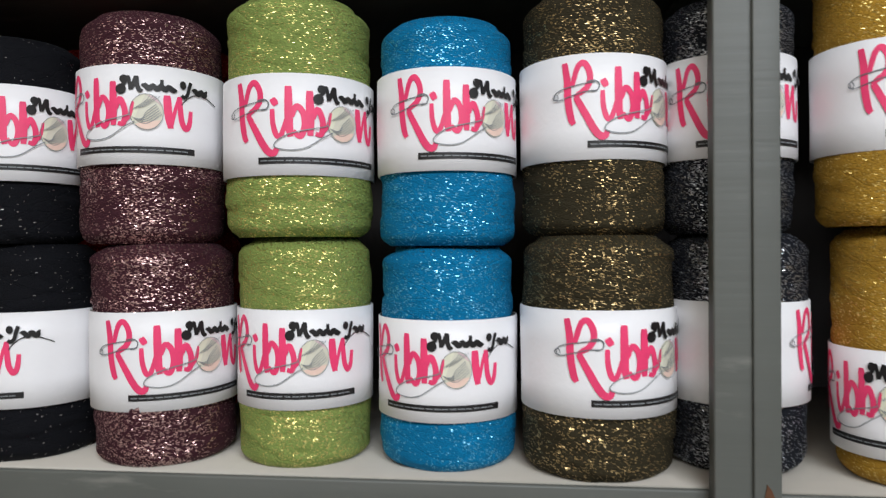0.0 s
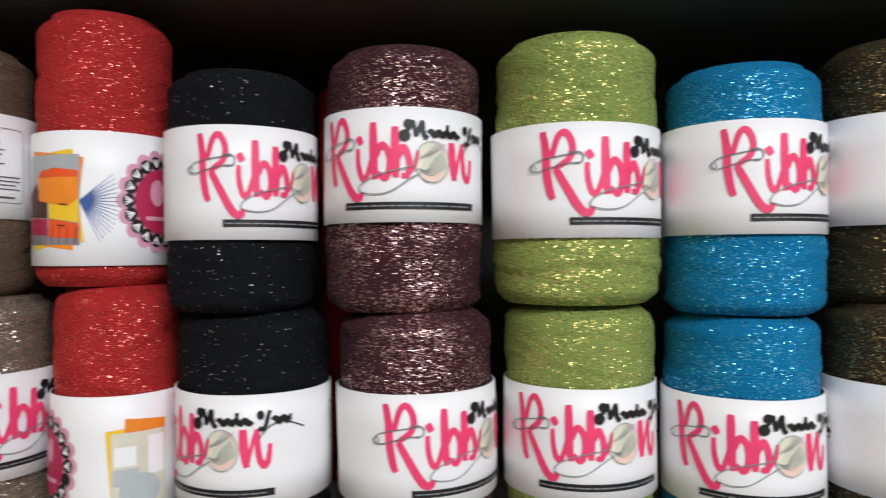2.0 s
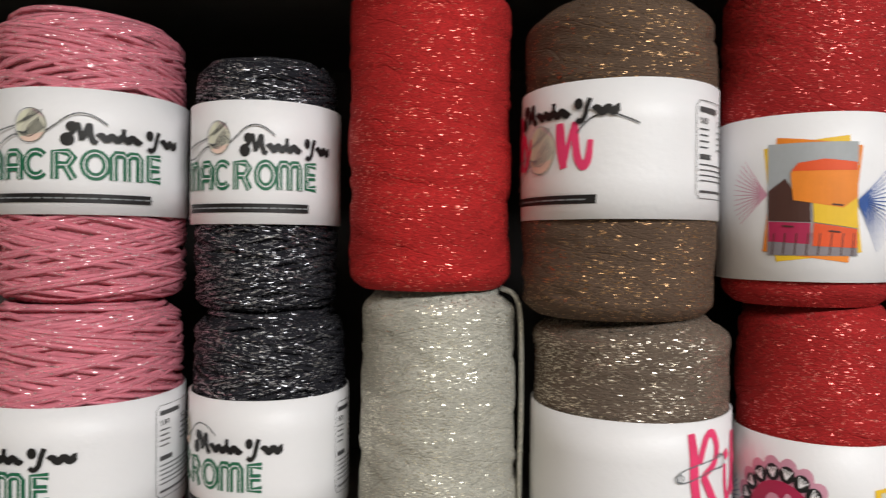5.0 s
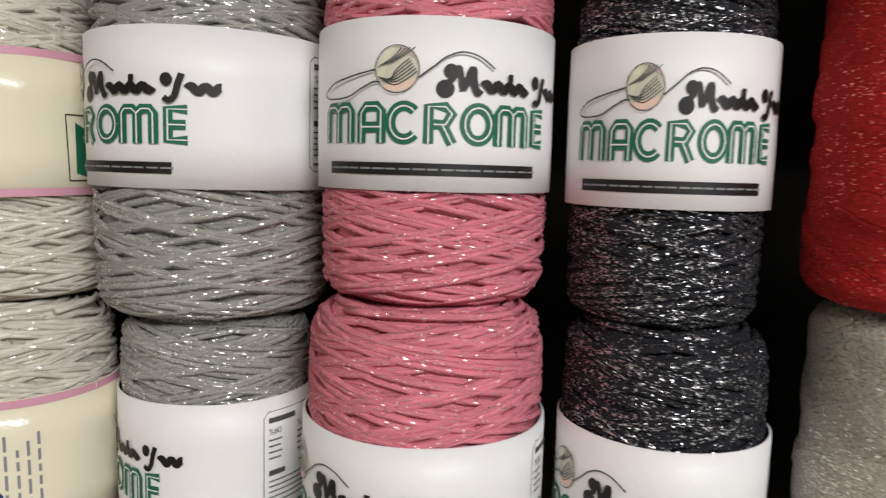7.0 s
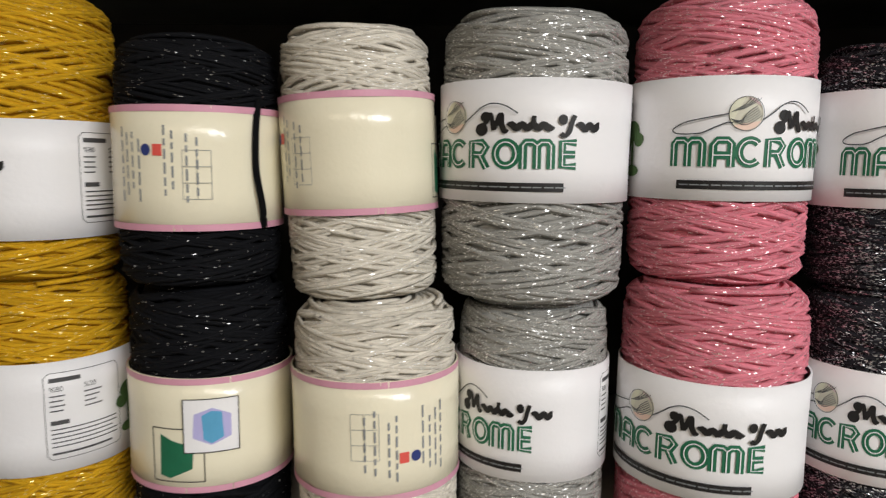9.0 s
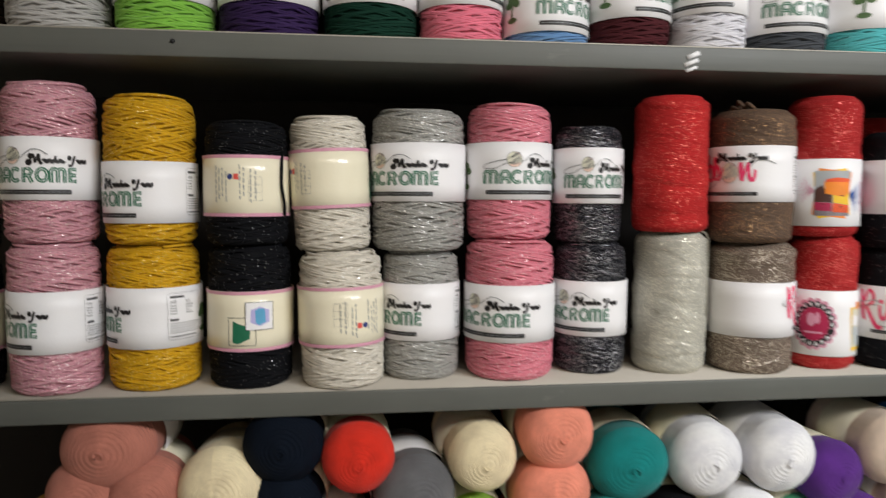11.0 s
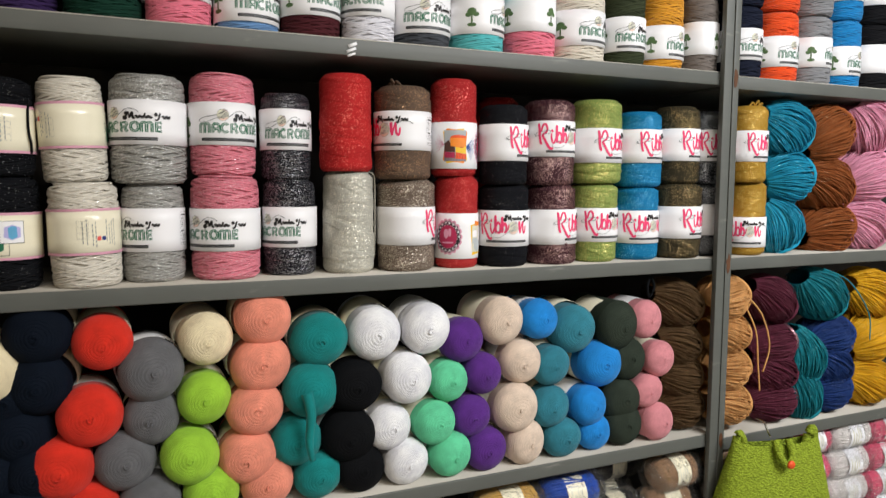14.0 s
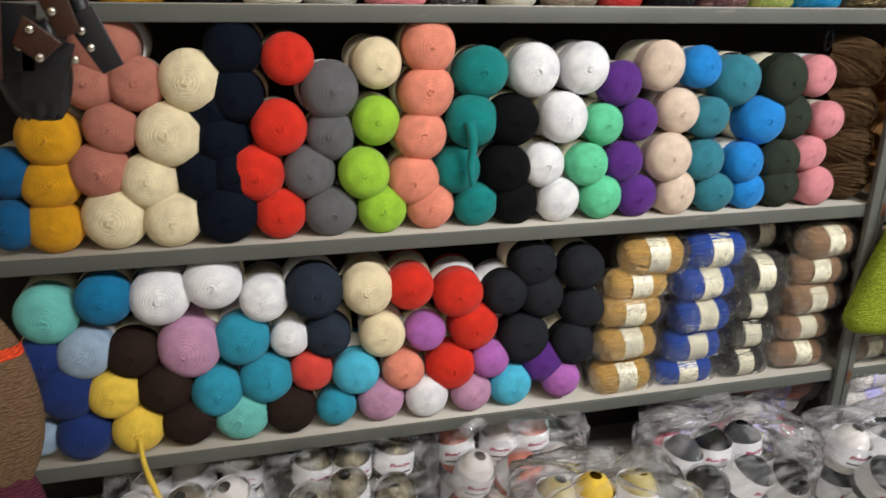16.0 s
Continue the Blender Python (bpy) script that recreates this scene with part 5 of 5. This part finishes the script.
def skein_print():
    bm = bmesh.new()
    for x0, x1, a0, a1 in ((-0.12, -0.09, -0.5, 0.5), (-0.06, -0.03, -0.7, 0.3), (0.0, 0.025, -0.6, 0.6), (0.06, 0.12, -0.9, -0.3), (0.05, 0.075, -0.1, 0.5)):
        n = 6
        vs = [[bm.verts.new((x, -0.542 * math.cos(a0 + (a1 - a0) * k / n), 0.542 * math.sin(a0 + (a1 - a0) * k / n))) for k in range(n + 1)] for x in (x0, x1)]
        for k in range(n):
            bm.faces.new((vs[0][k], vs[1][k], vs[1][k + 1], vs[0][k + 1]))
    return mesh_of("small_print", bm, False)


SKEINS, WRAPS, SBAND, SPRINT = [skein_mesh(s) for s in (1, 2)], [wrap_mesh(s) for s in (1, 2, 3)], skein_band(), skein_print()
KCOUNT = [0]


def skein(key, tone, x, y, z, w, h, roll=0.0, yaw=0.0, paper=None, where="on shelf"):
    KCOUNT[0] += 1
    k = KCOUNT[0]
    e = new("wrapped_skein")
    tagged(e, f"{tone} yarn skein, paper band, crinkled clear wrap, {where}", "yarn skein", "wrapped skeins")
    e.matrix_basis = pose(x, y, z, 0, roll, yaw)
    s = (w * 1.20, h * 1.25, h * 1.17)
    tagged(put("yarn", SKEINS[k % 2], yarn(key), e, "", (0, 0, 0), s, ((k * 50) % 360, 0, 0)), kind="stuff")
    lab = put("label", SBAND, paper or M_CREAM, e, "paper band", (0, 0, 0), s)
    tagged(put("small_print", SPRINT, M_LIGHTINK, lab), kind="stuff")
    film = put("clear_wrap", WRAPS[k % 3], M_FILM, e, "crinkled clear wrap", (0, 0, 0), s, ((k * 40) % 360, 0, 0))
    film.visible_shadow = False
    return e


def stack(key, tone, heights, xs, w, zs, roll=0.0, paper=None, depth=0.045):
    for x, z, h in zip(xs, zs, heights):
        skein(key, tone, x - 0.016, depth, z - 0.005, w, h, roll + random.uniform(-2, 2), random.uniform(-5, 5), paper)


stack("s_gold", "golden ochre", (0.076, 0.062, 0.066, 0.070, 0.070), (-0.475, -0.508, -0.520, -0.522, -0.528), 0.125, (0.700, 0.630, 0.563, 0.478, 0.388))
stack("s_blue", "bright blue", (0.072, 0.070, 0.070, 0.066, 0.060), (-0.308, -0.325, -0.325, -0.340, -0.355), 0.125, (0.702, 0.618, 0.531, 0.452, 0.382))
stack("s_black", "black", (0.074, 0.060, 0.062, 0.062), (-0.172, -0.178, -0.182, -0.192), 0.105, (0.628, 0.545, 0.468, 0.388))
stack("s_brown", "light brown", (0.070, 0.060, 0.066, 0.056, 0.060), (0.008, -0.008, -0.008, -0.018, -0.020), 0.115, (0.702, 0.626, 0.548, 0.468, 0.394))
stack("s_black", "black", (0.07, 0.07), (-0.10, -0.12), 0.11, (0.70, 0.62), 0, None, 0.16)

# lower shelves of the next bay
for k, z in enumerate((0.705, 0.62, 0.535, 0.455, 0.385)):
    skein("s_white" if k % 2 else "s_brown", "off-white" if k % 2 else "light brown", 0.185, 0.05, z, 0.12, 0.066, 0, 4)
    skein("s_black" if k % 2 == 0 else "s_white", "black" if k % 2 == 0 else "off-white", 0.335, 0.05, z, 0.13, 0.07, 0, -3)
    skein("s_pink", "bright pink", 0.485, 0.05, z, 0.13, 0.072, 0, 5, M_PAPER)
    skein("s_white", "off-white", 0.64, 0.05, z, 0.14, 0.075, 0, 0, M_PAPER)
    skein("s_pink", "bright pink", 0.79, 0.05, z, 0.13, 0.075, 0, 0, M_PAPER)
for k, z in enumerate((0.295, 0.215, 0.13, 0.05)):
    skein("s_white", "off-white", 0.22, 0.05, z, 0.15, 0.078, 0, 5, M_LILACP, "on pile")
    skein("s_white", "off-white", 0.38, 0.05, z, 0.15, 0.078, 0, -4, M_LILACP, "on pile")
    skein("s_red", "dark red", 0.53, 0.05, z, 0.15, 0.078, 0, 3, M_LILACP, "on pile")
    skein("s_pink", "bright pink", 0.69, 0.05, z, 0.15, 0.078, 0, 0, M_LILACP, "on pile")


# ---- hanks of shiny cord ----
def hank_mesh(seed, strands=210):
    """A folded hank: many cords arched over a lumpy core, gathered at the ends."""
    rnd = random.Random(seed)
    bm = grid_bm(18, 12, lambda i, j: ((j / 11 - 0.5) * 0.96, 0.44 * math.cos(2 * math.pi * i / 18) * math.sin(math.pi * (0.06 + 0.88 * j / 11)) ** 0.5, 0.43 * math.sin(2 * math.pi * i / 18) * math.sin(math.pi * (0.06 + 0.88 * j / 11)) ** 0.5), lambda i, j: (j / 11 * 0.15, i / 18 * 0.2))
    for k in range(strands):
        a = math.pi + math.pi * (rnd.random() - 0.5) * 1.75
        tw = rnd.uniform(-0.25, 0.25) + 0.5
        lift = rnd.uniform(0.96, 1.08)
        pts = []
        for q in np.linspace(0, 1, 11):
            rr = 0.47 * lift * math.sin(math.pi * (0.05 + 0.9 * q)) ** 0.5 * (1 + 0.05 * math.sin(6 * q + k))
            pts.append(((q - 0.5) * 1.02, rr * math.cos(a + tw * (q - 0.5)), rr * math.sin(a + tw * (q - 0.5))))
        tube_into(bm, pts, 0.0085, 4, False)
    return mesh_of("cord", bm)


def tie_mesh():
    return mesh_of("tie", grid_bm(18, 4, lambda i, j: ((0.34, 0.36, 0.40, 0.42)[j], (0.37, 0.39, 0.385, 0.355)[j] * math.cos(2 * math.pi * i / 18), (0.37, 0.39, 0.385, 0.355)[j] * math.sin(2 * math.pi * i / 18))))


HANKS, TIE = [hank_mesh(s) for s in (1, 2, 3)], tie_mesh()
HCOUNT = [0]


def hank(key, tone, x, z, w, h, roll=0.0, y=0.07, yaw=0.0):
    HCOUNT[0] += 1
    e = new("yarn_hank")
    tagged(e, f"{tone} glossy cord hank, loosely twisted, stacked on a shelf", "yarn hank", "cord hanks")
    e.matrix_basis = pose(x - (0.004 if z > S1 else 0.012), y, z - 0.006, 0, roll, yaw)
    tagged(put("cord", HANKS[HCOUNT[0] % 3], yarn(key), e, "", (0, 0, 0), (w, h * 1.25, h)), kind="stuff")
    put("tie", TIE, yarn(key), e, "", (0, 0, 0), (w, h * 1.25, h))
    return e


for k, z in enumerate((1.135, 1.03, 0.945, 0.865)):
    hank("h_brown", "dark brown", 0.018 + 0.008 * k, z, 0.125 + 0.03 * (k == 0), 0.125, 18 - 8 * k, 0.085)
for k, (z, dx) in enumerate(((1.585, 0.0), (1.455, 0.012), (1.325, -0.02))):
    hank("h_turq", "turquoise", 0.352 + dx, z, 0.15, 0.155, (24, -12, 60)[k], 0.08)
for k, z in enumerate((1.575, 1.435, 1.315)):
    hank("h_rust", "rust brown", 0.505 + 0.012 * k, z, 0.16, 0.16, (-35, 20, -15)[k], 0.08)
for k, z in enumerate((1.60, 1.46, 1.325)):
    hank("h_pink", "candy pink", 0.675, z, 0.16, 0.17, (50, -30, 20)[k], 0.08)
for k, z in enumerate((1.14, 1.05, 0.955, 0.86)):
    hank("h_peach", "peach", 0.165 + 0.006 * k, z, 0.125, 0.12, (-25, 12, -8, 4)[k], 0.06)
for k, z in enumerate((1.125, 1.0, 0.93, 0.85)):
    hank("h_wine", "wine red", 0.335 + 0.006 * k, z, 0.15, 0.13, (30, -15, 18, -10)[k], 0.07)
for k, z in enumerate((1.13, 0.96, 0.855)):
    hank("h_teal", "deep teal", (0.525, 0.455, 0.452)[k], z, 0.16, 0.14, (38, 70, 60)[k], 0.07)
for k, z in enumerate((1.0, 0.925, 0.85)):
    hank("h_navy", "navy blue", 0.572, z, 0.15, 0.13, (-20, 25, -12)[k], 0.07)
for k, z in enumerate((1.12, 0.99, 0.86)):
    hank("h_yellow", "sunny yellow", 0.735, z, 0.16, 0.15, (20, -30, 15)[k], 0.07)
tail("cord_end", "loose peach cord ends hanging in front", "h_peach", [(0.183, 0.0, 1.144), (0.223, -0.012, 1.094), (0.250, -0.015, 1.014), (0.236, -0.01, 0.944)], 0.0022)
tail("cord_end", "loose peach cord ends hanging in front", "h_peach", [(0.173, 0.0, 1.124), (0.203, -0.012, 1.054), (0.216, -0.012, 0.964), (0.228, -0.01, 0.894)], 0.0022)
tail("cord_end", "loose teal cord ends hanging in front", "h_teal", [(0.458, 0.0, 1.204), (0.548, -0.012, 1.164), (0.628, -0.015, 1.074), (0.648, -0.01, 0.994)], 0.0018)
tail("cord_end", "black cord loop hanging from the shelf", "black", [(-0.107, 0.03, 1.209), (-0.124, 0.02, 1.184), (-0.117, 0.02, 1.159), (-0.104, 0.02, 1.184), (-0.107, 0.03, 1.209)], 0.003)


# ---- green knitted bag hanging on the upright ----
def knitted_pouch(w0, w1, h, d):
    """Widening pouch with rows of stitches; origin at the middle of its mouth."""
    U, V = 120, 64

    def fn(i, j):
        a = 2 * math.pi * i / U
        v = j / (V - 1)
        w = (w0 + (w1 - w0) * min(1, v * 1.15)) / 2
        end = max(0.0, 1 - max(0, (v - 0.86) / 0.14) ** 2.2) ** 0.5
        c, s = math.cos(a), math.sin(a)
        x = w * math.copysign(abs(c) ** 0.55, c) * (0.82 + 0.18 * end)
        y = d * (0.35 + 0.65 * math.sin(min(v * 1.5, 1) * math.pi / 2)) * math.copysign(abs(s) ** 0.8, s) * (0.15 + 0.85 * end)
        st = 0.0016 * (1 if (i + j) % 2 else -1)
        n = Vector((c * 0.4, s, 0))
        return (x + n.x * st, y + n.y * st, -h * v - (0 if v < 0.86 else 0) + 0.010 * math.cos(2 * a) * (1 - v))
    bm = grid_bm(U, V, fn)
    bm.faces.new([v for v in bm.verts][-U:])
    return bm


gbag = new("knitted_bag")
tagged(gbag, "lime green hand-knitted bag with an orange button hanging on the post", "bag")
gbag.matrix_basis = pose(0.218, -0.075, 0.789, 0, 1.5, -8)
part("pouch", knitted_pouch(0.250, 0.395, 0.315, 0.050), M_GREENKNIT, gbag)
for sx in (-1, 1):
    bm = bmesh.new()
    tube_into(bm, smooth_line([(sx * 0.118, 0.0, -0.06), (sx * 0.120, 0.0, -0.01), (sx * 0.112, 0.0, 0.022), (sx * 0.098, 0.0, 0.004), (sx * 0.085, 0.0, -0.04)], 5), 0.010, 8)
    part("handle_loop", bm, M_GREENKNIT, gbag)
bm = bmesh.new()
tube_into(bm, smooth_line([(-0.02, -0.02, 0.005), (-0.018, -0.040, -0.03), (0.0, -0.046, -0.05), (0.018, -0.040, -0.03), (0.02, -0.02, 0.005)], 5), 0.009, 8)
part("flap", bm, M_GREENKNIT, gbag)
bm = bmesh.new()
bmesh.ops.create_cone(bm, cap_ends=True, segments=20, radius1=0.011, radius2=0.009, depth=0.005, matrix=pose(0.002, -0.056, -0.046, 90))
part("button", bm, M_REDINK, gbag, "orange wooden button")
bm = bmesh.new()
tube_into(bm, [(0, 0.02, 0.0), (0, 0.045, 0.03), (0, 0.07, 0.03)], 0.003, 6)
part("hook", bm, M_STEEL, gbag, "small metal hook")


# ---- leather-handled bags hanging at the near end ----
def strap(name, pts, w, t, material, parent, label=""):
    """A flat leather strap along the points, w wide and t thick, with rolled edges."""
    bm = bmesh.new()
    line = [Vector(p) for p in smooth_line(pts, 8)]
    prof = [(-w / 2, 0), (-w / 2 + t * 0.5, -t / 2), (w / 2 - t * 0.5, -t / 2), (w / 2, 0), (w / 2 - t * 0.5, t / 2), (-w / 2 + t * 0.5, t / 2)]
    rings = []
    for i, p in enumerate(line):
        d = (line[min(i + 1, len(line) - 1)] - line[max(i - 1, 0)]).normalized()
        s = d.cross(Vector((0.35, -1, 0.1))).normalized()
        n = s.cross(d)
        rings.append([bm.verts.new(p + a * s + b * n) for a, b in prof])
    for i in range(len(rings) - 1):
        for k in range(6):
            bm.faces.new((rings[i][k], rings[i][(k + 1) % 6], rings[i + 1][(k + 1) % 6], rings[i + 1][k]))
    bm.faces.new(rings[0][::-1]), bm.faces.new(rings[-1])
    bmesh.ops.recalc_face_normals(bm, faces=bm.faces[:])
    return part(name, bm, material, parent, label)


def rivet(p, parent):
    bm = bmesh.new()
    bmesh.ops.create_uvsphere(bm, u_segments=12, v_segments=8, radius=0.0055, matrix=Matrix.Translation(p) @ Matrix.Diagonal((1, 0.6, 1, 1)))
    part("rivet", bm, M_STEEL, parent, "nickel rivet")


def tab(p, w, h, material, parent, tilt):
    bm = box_bm(-w / 2, w / 2, -0.002, 0.002, -h, 0, 0.0015)
    for v in bm.verts:
        if v.co.z < -h * 0.6:
            v.co.x *= 0.72
    bmesh.ops.transform(bm, matrix=pose(*p, 0, tilt, 0), verts=bm.verts[:])
    part("leather_tab", bm, material, parent, "leather tab")


def sack(w, h, d, top):
    U, V = 64, 40

    def fn(i, j):
        a, v = 2 * math.pi * i / U, j / (V - 1)
        e = (math.sin(math.pi * (0.12 + 0.80 * v))) ** 0.5
        c, s = math.cos(a), math.sin(a)
        return (w / 2 * c * e * (1 + 0.02 * math.sin(7 * a + 9 * v)), d * s * e, top - h * v + 0.004 * math.sin(9 * a))
    bm = grid_bm(U, V, fn)
    vs = bm.verts[:]
    bm.faces.new(vs[-U:]), bm.faces.new(vs[:U][::-1])
    return bm


hb = new("handbag")
tagged(hb, "brown and yellow knitted handbag with long brown leather handles", "bag", "hanging handbags")
hb.location = (-1.618, -0.40, 1.2)
bm = sack(0.25, 0.46, 0.05, 0.40)
bmesh.ops.translate(bm, vec=(-0.140, 0.03, 0), verts=bm.verts[:])
part("knitted_body", bm, M_PATCHKNIT, hb, "brown knit with yellow patches")
strap("handle", [(-0.040, -0.02, 0.80), (-0.034, -0.02, 0.466), (-0.022, -0.02, 0.326), (-0.020, -0.02, 0.178), (-0.036, -0.02, 0.03)], 0.036, 0.008, M_LEATHER, hb, "brown leather handle")
strap("handle", [(-0.075, 0.0, 0.80), (-0.050, 0.0, 0.45), (-0.014, 0.0, 0.328), (0.013, 0.0, 0.207), (0.026, 0.0, 0.10), (0.031, 0.0, 0.045)], 0.042, 0.008, M_LEATHER, hb, "brown leather handle")
tab((-0.036, -0.026, 0.05), 0.050, 0.095, M_LEATHER, hb, 4)
tab((0.030, -0.010, 0.070), 0.036, 0.070, M_LEATHER, hb, -18)
tab((0.024, -0.014, 0.010), 0.050, 0.036, M_LEATHER, hb, 40)
for p in ((-0.034, -0.030, 0.030), (-0.036, -0.030, 0.006), (0.032, -0.014, 0.055), (0.036, -0.014, 0.030), (0.010, -0.018, 0.010), (0.016, -0.018, -0.022)):
    rivet(p, hb)

bb = new("handbag")
tagged(bb, "black leather handbag with long black handles", "bag", "hanging handbags")
bb.location = (-1.618, -0.38, 1.2)
bm = sack(0.09, 0.12, 0.026, 0.02)
bmesh.ops.translate(bm, vec=(-0.012, 0.03, 0), verts=bm.verts[:])
part("gusset", bm, M_BLACKLEATHER, bb)
strap("handle", [(-0.03, 0.0, 0.80), (-0.011, 0.0, 0.477), (0.002, 0.0, 0.409), (0.026, 0.0, 0.25), (0.042, 0.0, 0.125), (0.066, 0.0, 0.010)], 0.020, 0.009, M_BLACKLEATHER, bb, "black leather handle")
tab((0.058, -0.008, 0.030), 0.040, 0.075, M_BLACKLEATHER, bb, -25)
tab((0.020, -0.006, 0.000), 0.060, 0.080, M_BLACKLEATHER, bb, 14)
tab((-0.012, -0.006, 0.040), 0.050, 0.080, M_BLACKLEATHER, bb, 4)
for p in ((0.060, -0.014, 0.008), (0.068, -0.014, -0.012), (0.048, -0.014, -0.026), (0.002, -0.012, 0.012), (-0.012, -0.012, -0.010)):
    rivet(p, bb)
bm = bmesh.new()
tube_into(bm, [(-3.8, -0.40, 2.0), (-1.55, -0.40, 2.0)], 0.008, 8)
rail = structure("rail", bm, M_STEEL, "steel hanging rail for bags", True)

kb = new("knitted_garment")
tagged(kb, "brown knitted piece with orange stripes hanging beside the shelves", "knitwear")
kb.location = (-1.868, -0.25, 0.30)
part("brown_knit", sack(0.27, 0.34, 0.05, 0.50), M_BROWNKNIT, kb)
part("patterned_hem", sack(0.23, 0.30, 0.048, 0.25), M_PLUMKNIT, kb, "plum and yellow pattern")
for z in (0.442, 0.402):
    part("stripe", grid_bm(48, 4, lambda i, j: ((0.120 + 0.001 * j) * math.cos(2 * math.pi * i / 48), (0.0455 + 0.0005 * j) * math.sin(2 * math.pi * i / 48), z - 0.006 * j)), M_ORANGEKNIT, kb, "orange stripe")
bm = bmesh.new()
tube_into(bm, smooth_line([(0, 0, 0.45), (0, -0.05, 1.0), (0, -0.14, 1.695), (0, -0.16, 1.71)], 5), 0.003, 6)
part("hanging_cord", bm, M_BROWNKNIT, kb)


# ---- clear bags of yarn balls on the floor ----
def label_ball():
    """A standing ball with a paper band, as packed in the bags."""
    return grid_bm(24, 14, lambda i, j: (0.048 * math.cos(2 * math.pi * i / 24) * math.sin(math.pi * (0.2 + 0.79 * j / 13)) ** 0.35 * (1 + 0.02 * math.sin(4 * i + j)), 0.048 * math.sin(2 * math.pi * i / 24) * math.sin(math.pi * (0.2 + 0.79 * j / 13)) ** 0.35, 0.12 * j / 13), lambda i, j: (i / 24 * 0.3, j / 13 * 0.12))


PACKBALL = mesh_of("yarn", label_ball())
PACKBAND = mesh_of("label", grid_bm(24, 4, lambda i, j: (0.0495 * math.cos(2 * math.pi * i / 24), 0.0495 * math.sin(2 * math.pi * i / 24), (0.030, 0.031, 0.088, 0.089)[j])))
PACKMARK = wrapped("maker_mark", script_mark(-0.026, 0.058, 0.75), 0.0006, 0.0495)
PACKBAR = wrapped("bar", rect(-0.030, 0.030, 0.040, 0.0435), 0.0006, 0.0495)


def film_bag(w, d, h, seed):
    """A slack bag: box-like, puckered, with a gathered and folded mouth."""
    U, V = 72, 34

    def fn(i, j):
        a, v = 2 * math.pi * i / U, j / (V - 1)
        c, s = math.cos(a), math.sin(a)
        k = 1.0 if v < 0.8 else 1 - 0.75 * ((v - 0.8) / 0.2) ** 1.2
        p = Vector((w / 2 * math.copysign(abs(c) ** 0.5, c), d / 2 * math.copysign(abs(s) ** 0.5, s), h * min(v / 0.9, 1) + 0.012 * (v > 0.8) * math.sin(6 * a + seed)))
        q = 0.008 * noise.noise(Vector((p.x * 22 + seed, p.y * 22, p.z * 30))) + 0.005 * noise.noise(Vector((p.x * 60, p.y * 60 + seed, p.z * 55)))
        return (p.x * k * (1 + q * 6), p.y * k * (1 + q * 6), p.z + q * 1.4)
    return grid_bm(U, V, fn)


def yarn_pack(x, y, z, w, d, h, keys, tone, yaw=0.0, cols=3, rows=2, layers=2, seed=0):
    e = new("yarn_pack")
    tagged(e, f"clear bag of {tone} yarn balls on floor", "bag of yarn", "bags of yarn")
    e.matrix_basis = pose(x, y, z, 0, 0, yaw)
    rnd = random.Random(seed)
    for l in range(layers):
        for r in range(rows):
            for c in range(cols):
                key = keys[(c + r + l) % len(keys)]
                px, py = (c - (cols - 1) / 2) * 0.101 + rnd.uniform(-0.004, 0.004), (r - (rows - 1) / 2) * 0.101
                q = put("ball", PACKBALL, yarn(key), e, "", (px, py, 0.006 + l * 0.124), (1, 1, 1), (rnd.uniform(15, 38) if l == layers - 1 and r == 0 else rnd.uniform(-4, 10), rnd.uniform(-12, 12), rnd.uniform(-25, 25)))
                lab = put("label", PACKBAND, M_PAPER, q, "paper band")
                put("maker_mark", PACKMARK, M_CRIMSON, q)
                put("bar", PACKBAR, M_BLACKINK, q)
    film = part("clear_bag", film_bag(w, d, h, seed), M_BAGFILM, e, "slack clear plastic bag")
    film.visible_shadow = False
    return e


yarn_pack(-1.578, 0.10, 0.0, 0.36, 0.26, 0.30, ["s_zebra", "s_white"], "mottled cream", 3, seed=1)
yarn_pack(-1.218, 0.06, 0.0, 0.40, 0.26, 0.31, ["s_zebra"], "black and cream mottled", -2, seed=2)
yarn_pack(-0.838, 0.07, 0.0, 0.40, 0.28, 0.33, ["s_salmon", "s_white"], "salmon and white", 2, seed=3)
yarn_pack(-0.698, -0.20, 0.0, 0.40, 0.26, 0.29, ["s_mix", "lemon"], "yellow and white mottled", -4, seed=4)
yarn_pack(-0.318, -0.10, 0.0, 0.42, 0.28, 0.31, ["s_charcoal", "black"], "charcoal grey", 3, seed=5)
yarn_pack(0.122, -0.16, 0.0, 0.40, 0.28, 0.28, ["s_white", "s_charcoal"], "white and grey", -3, seed=6)
yarn_pack(-1.118, -0.20, 0.0, 0.38, 0.22, 0.16, ["s_charcoal", "s_zebra"], "grey mottled", 2, layers=1, seed=7)

# printed packets under the lowest board
skein("s_white", "off-white", -0.25, 0.16, 0.265, 0.20, 0.085, 0, 8, M_LILACP, "on pile")
skein("s_salmon", "salmon pink", -0.02, 0.14, 0.255, 0.20, 0.085, 6, -12, M_LILACP, "on pile")
for x in (-0.25, -0.02):
    skein("s_white", "off-white", x, 0.16, 0.175, 0.20, 0.085, 0, 4, M_LILACP, "on pile")
    skein("s_pink", "bright pink", x, 0.16, 0.088, 0.20, 0.085, 0, -4, M_LILACP, "on pile")
    skein("s_white", "off-white", x, 0.16, 0.03, 0.20, 0.06, 0, 4, M_LILACP, "on pile")
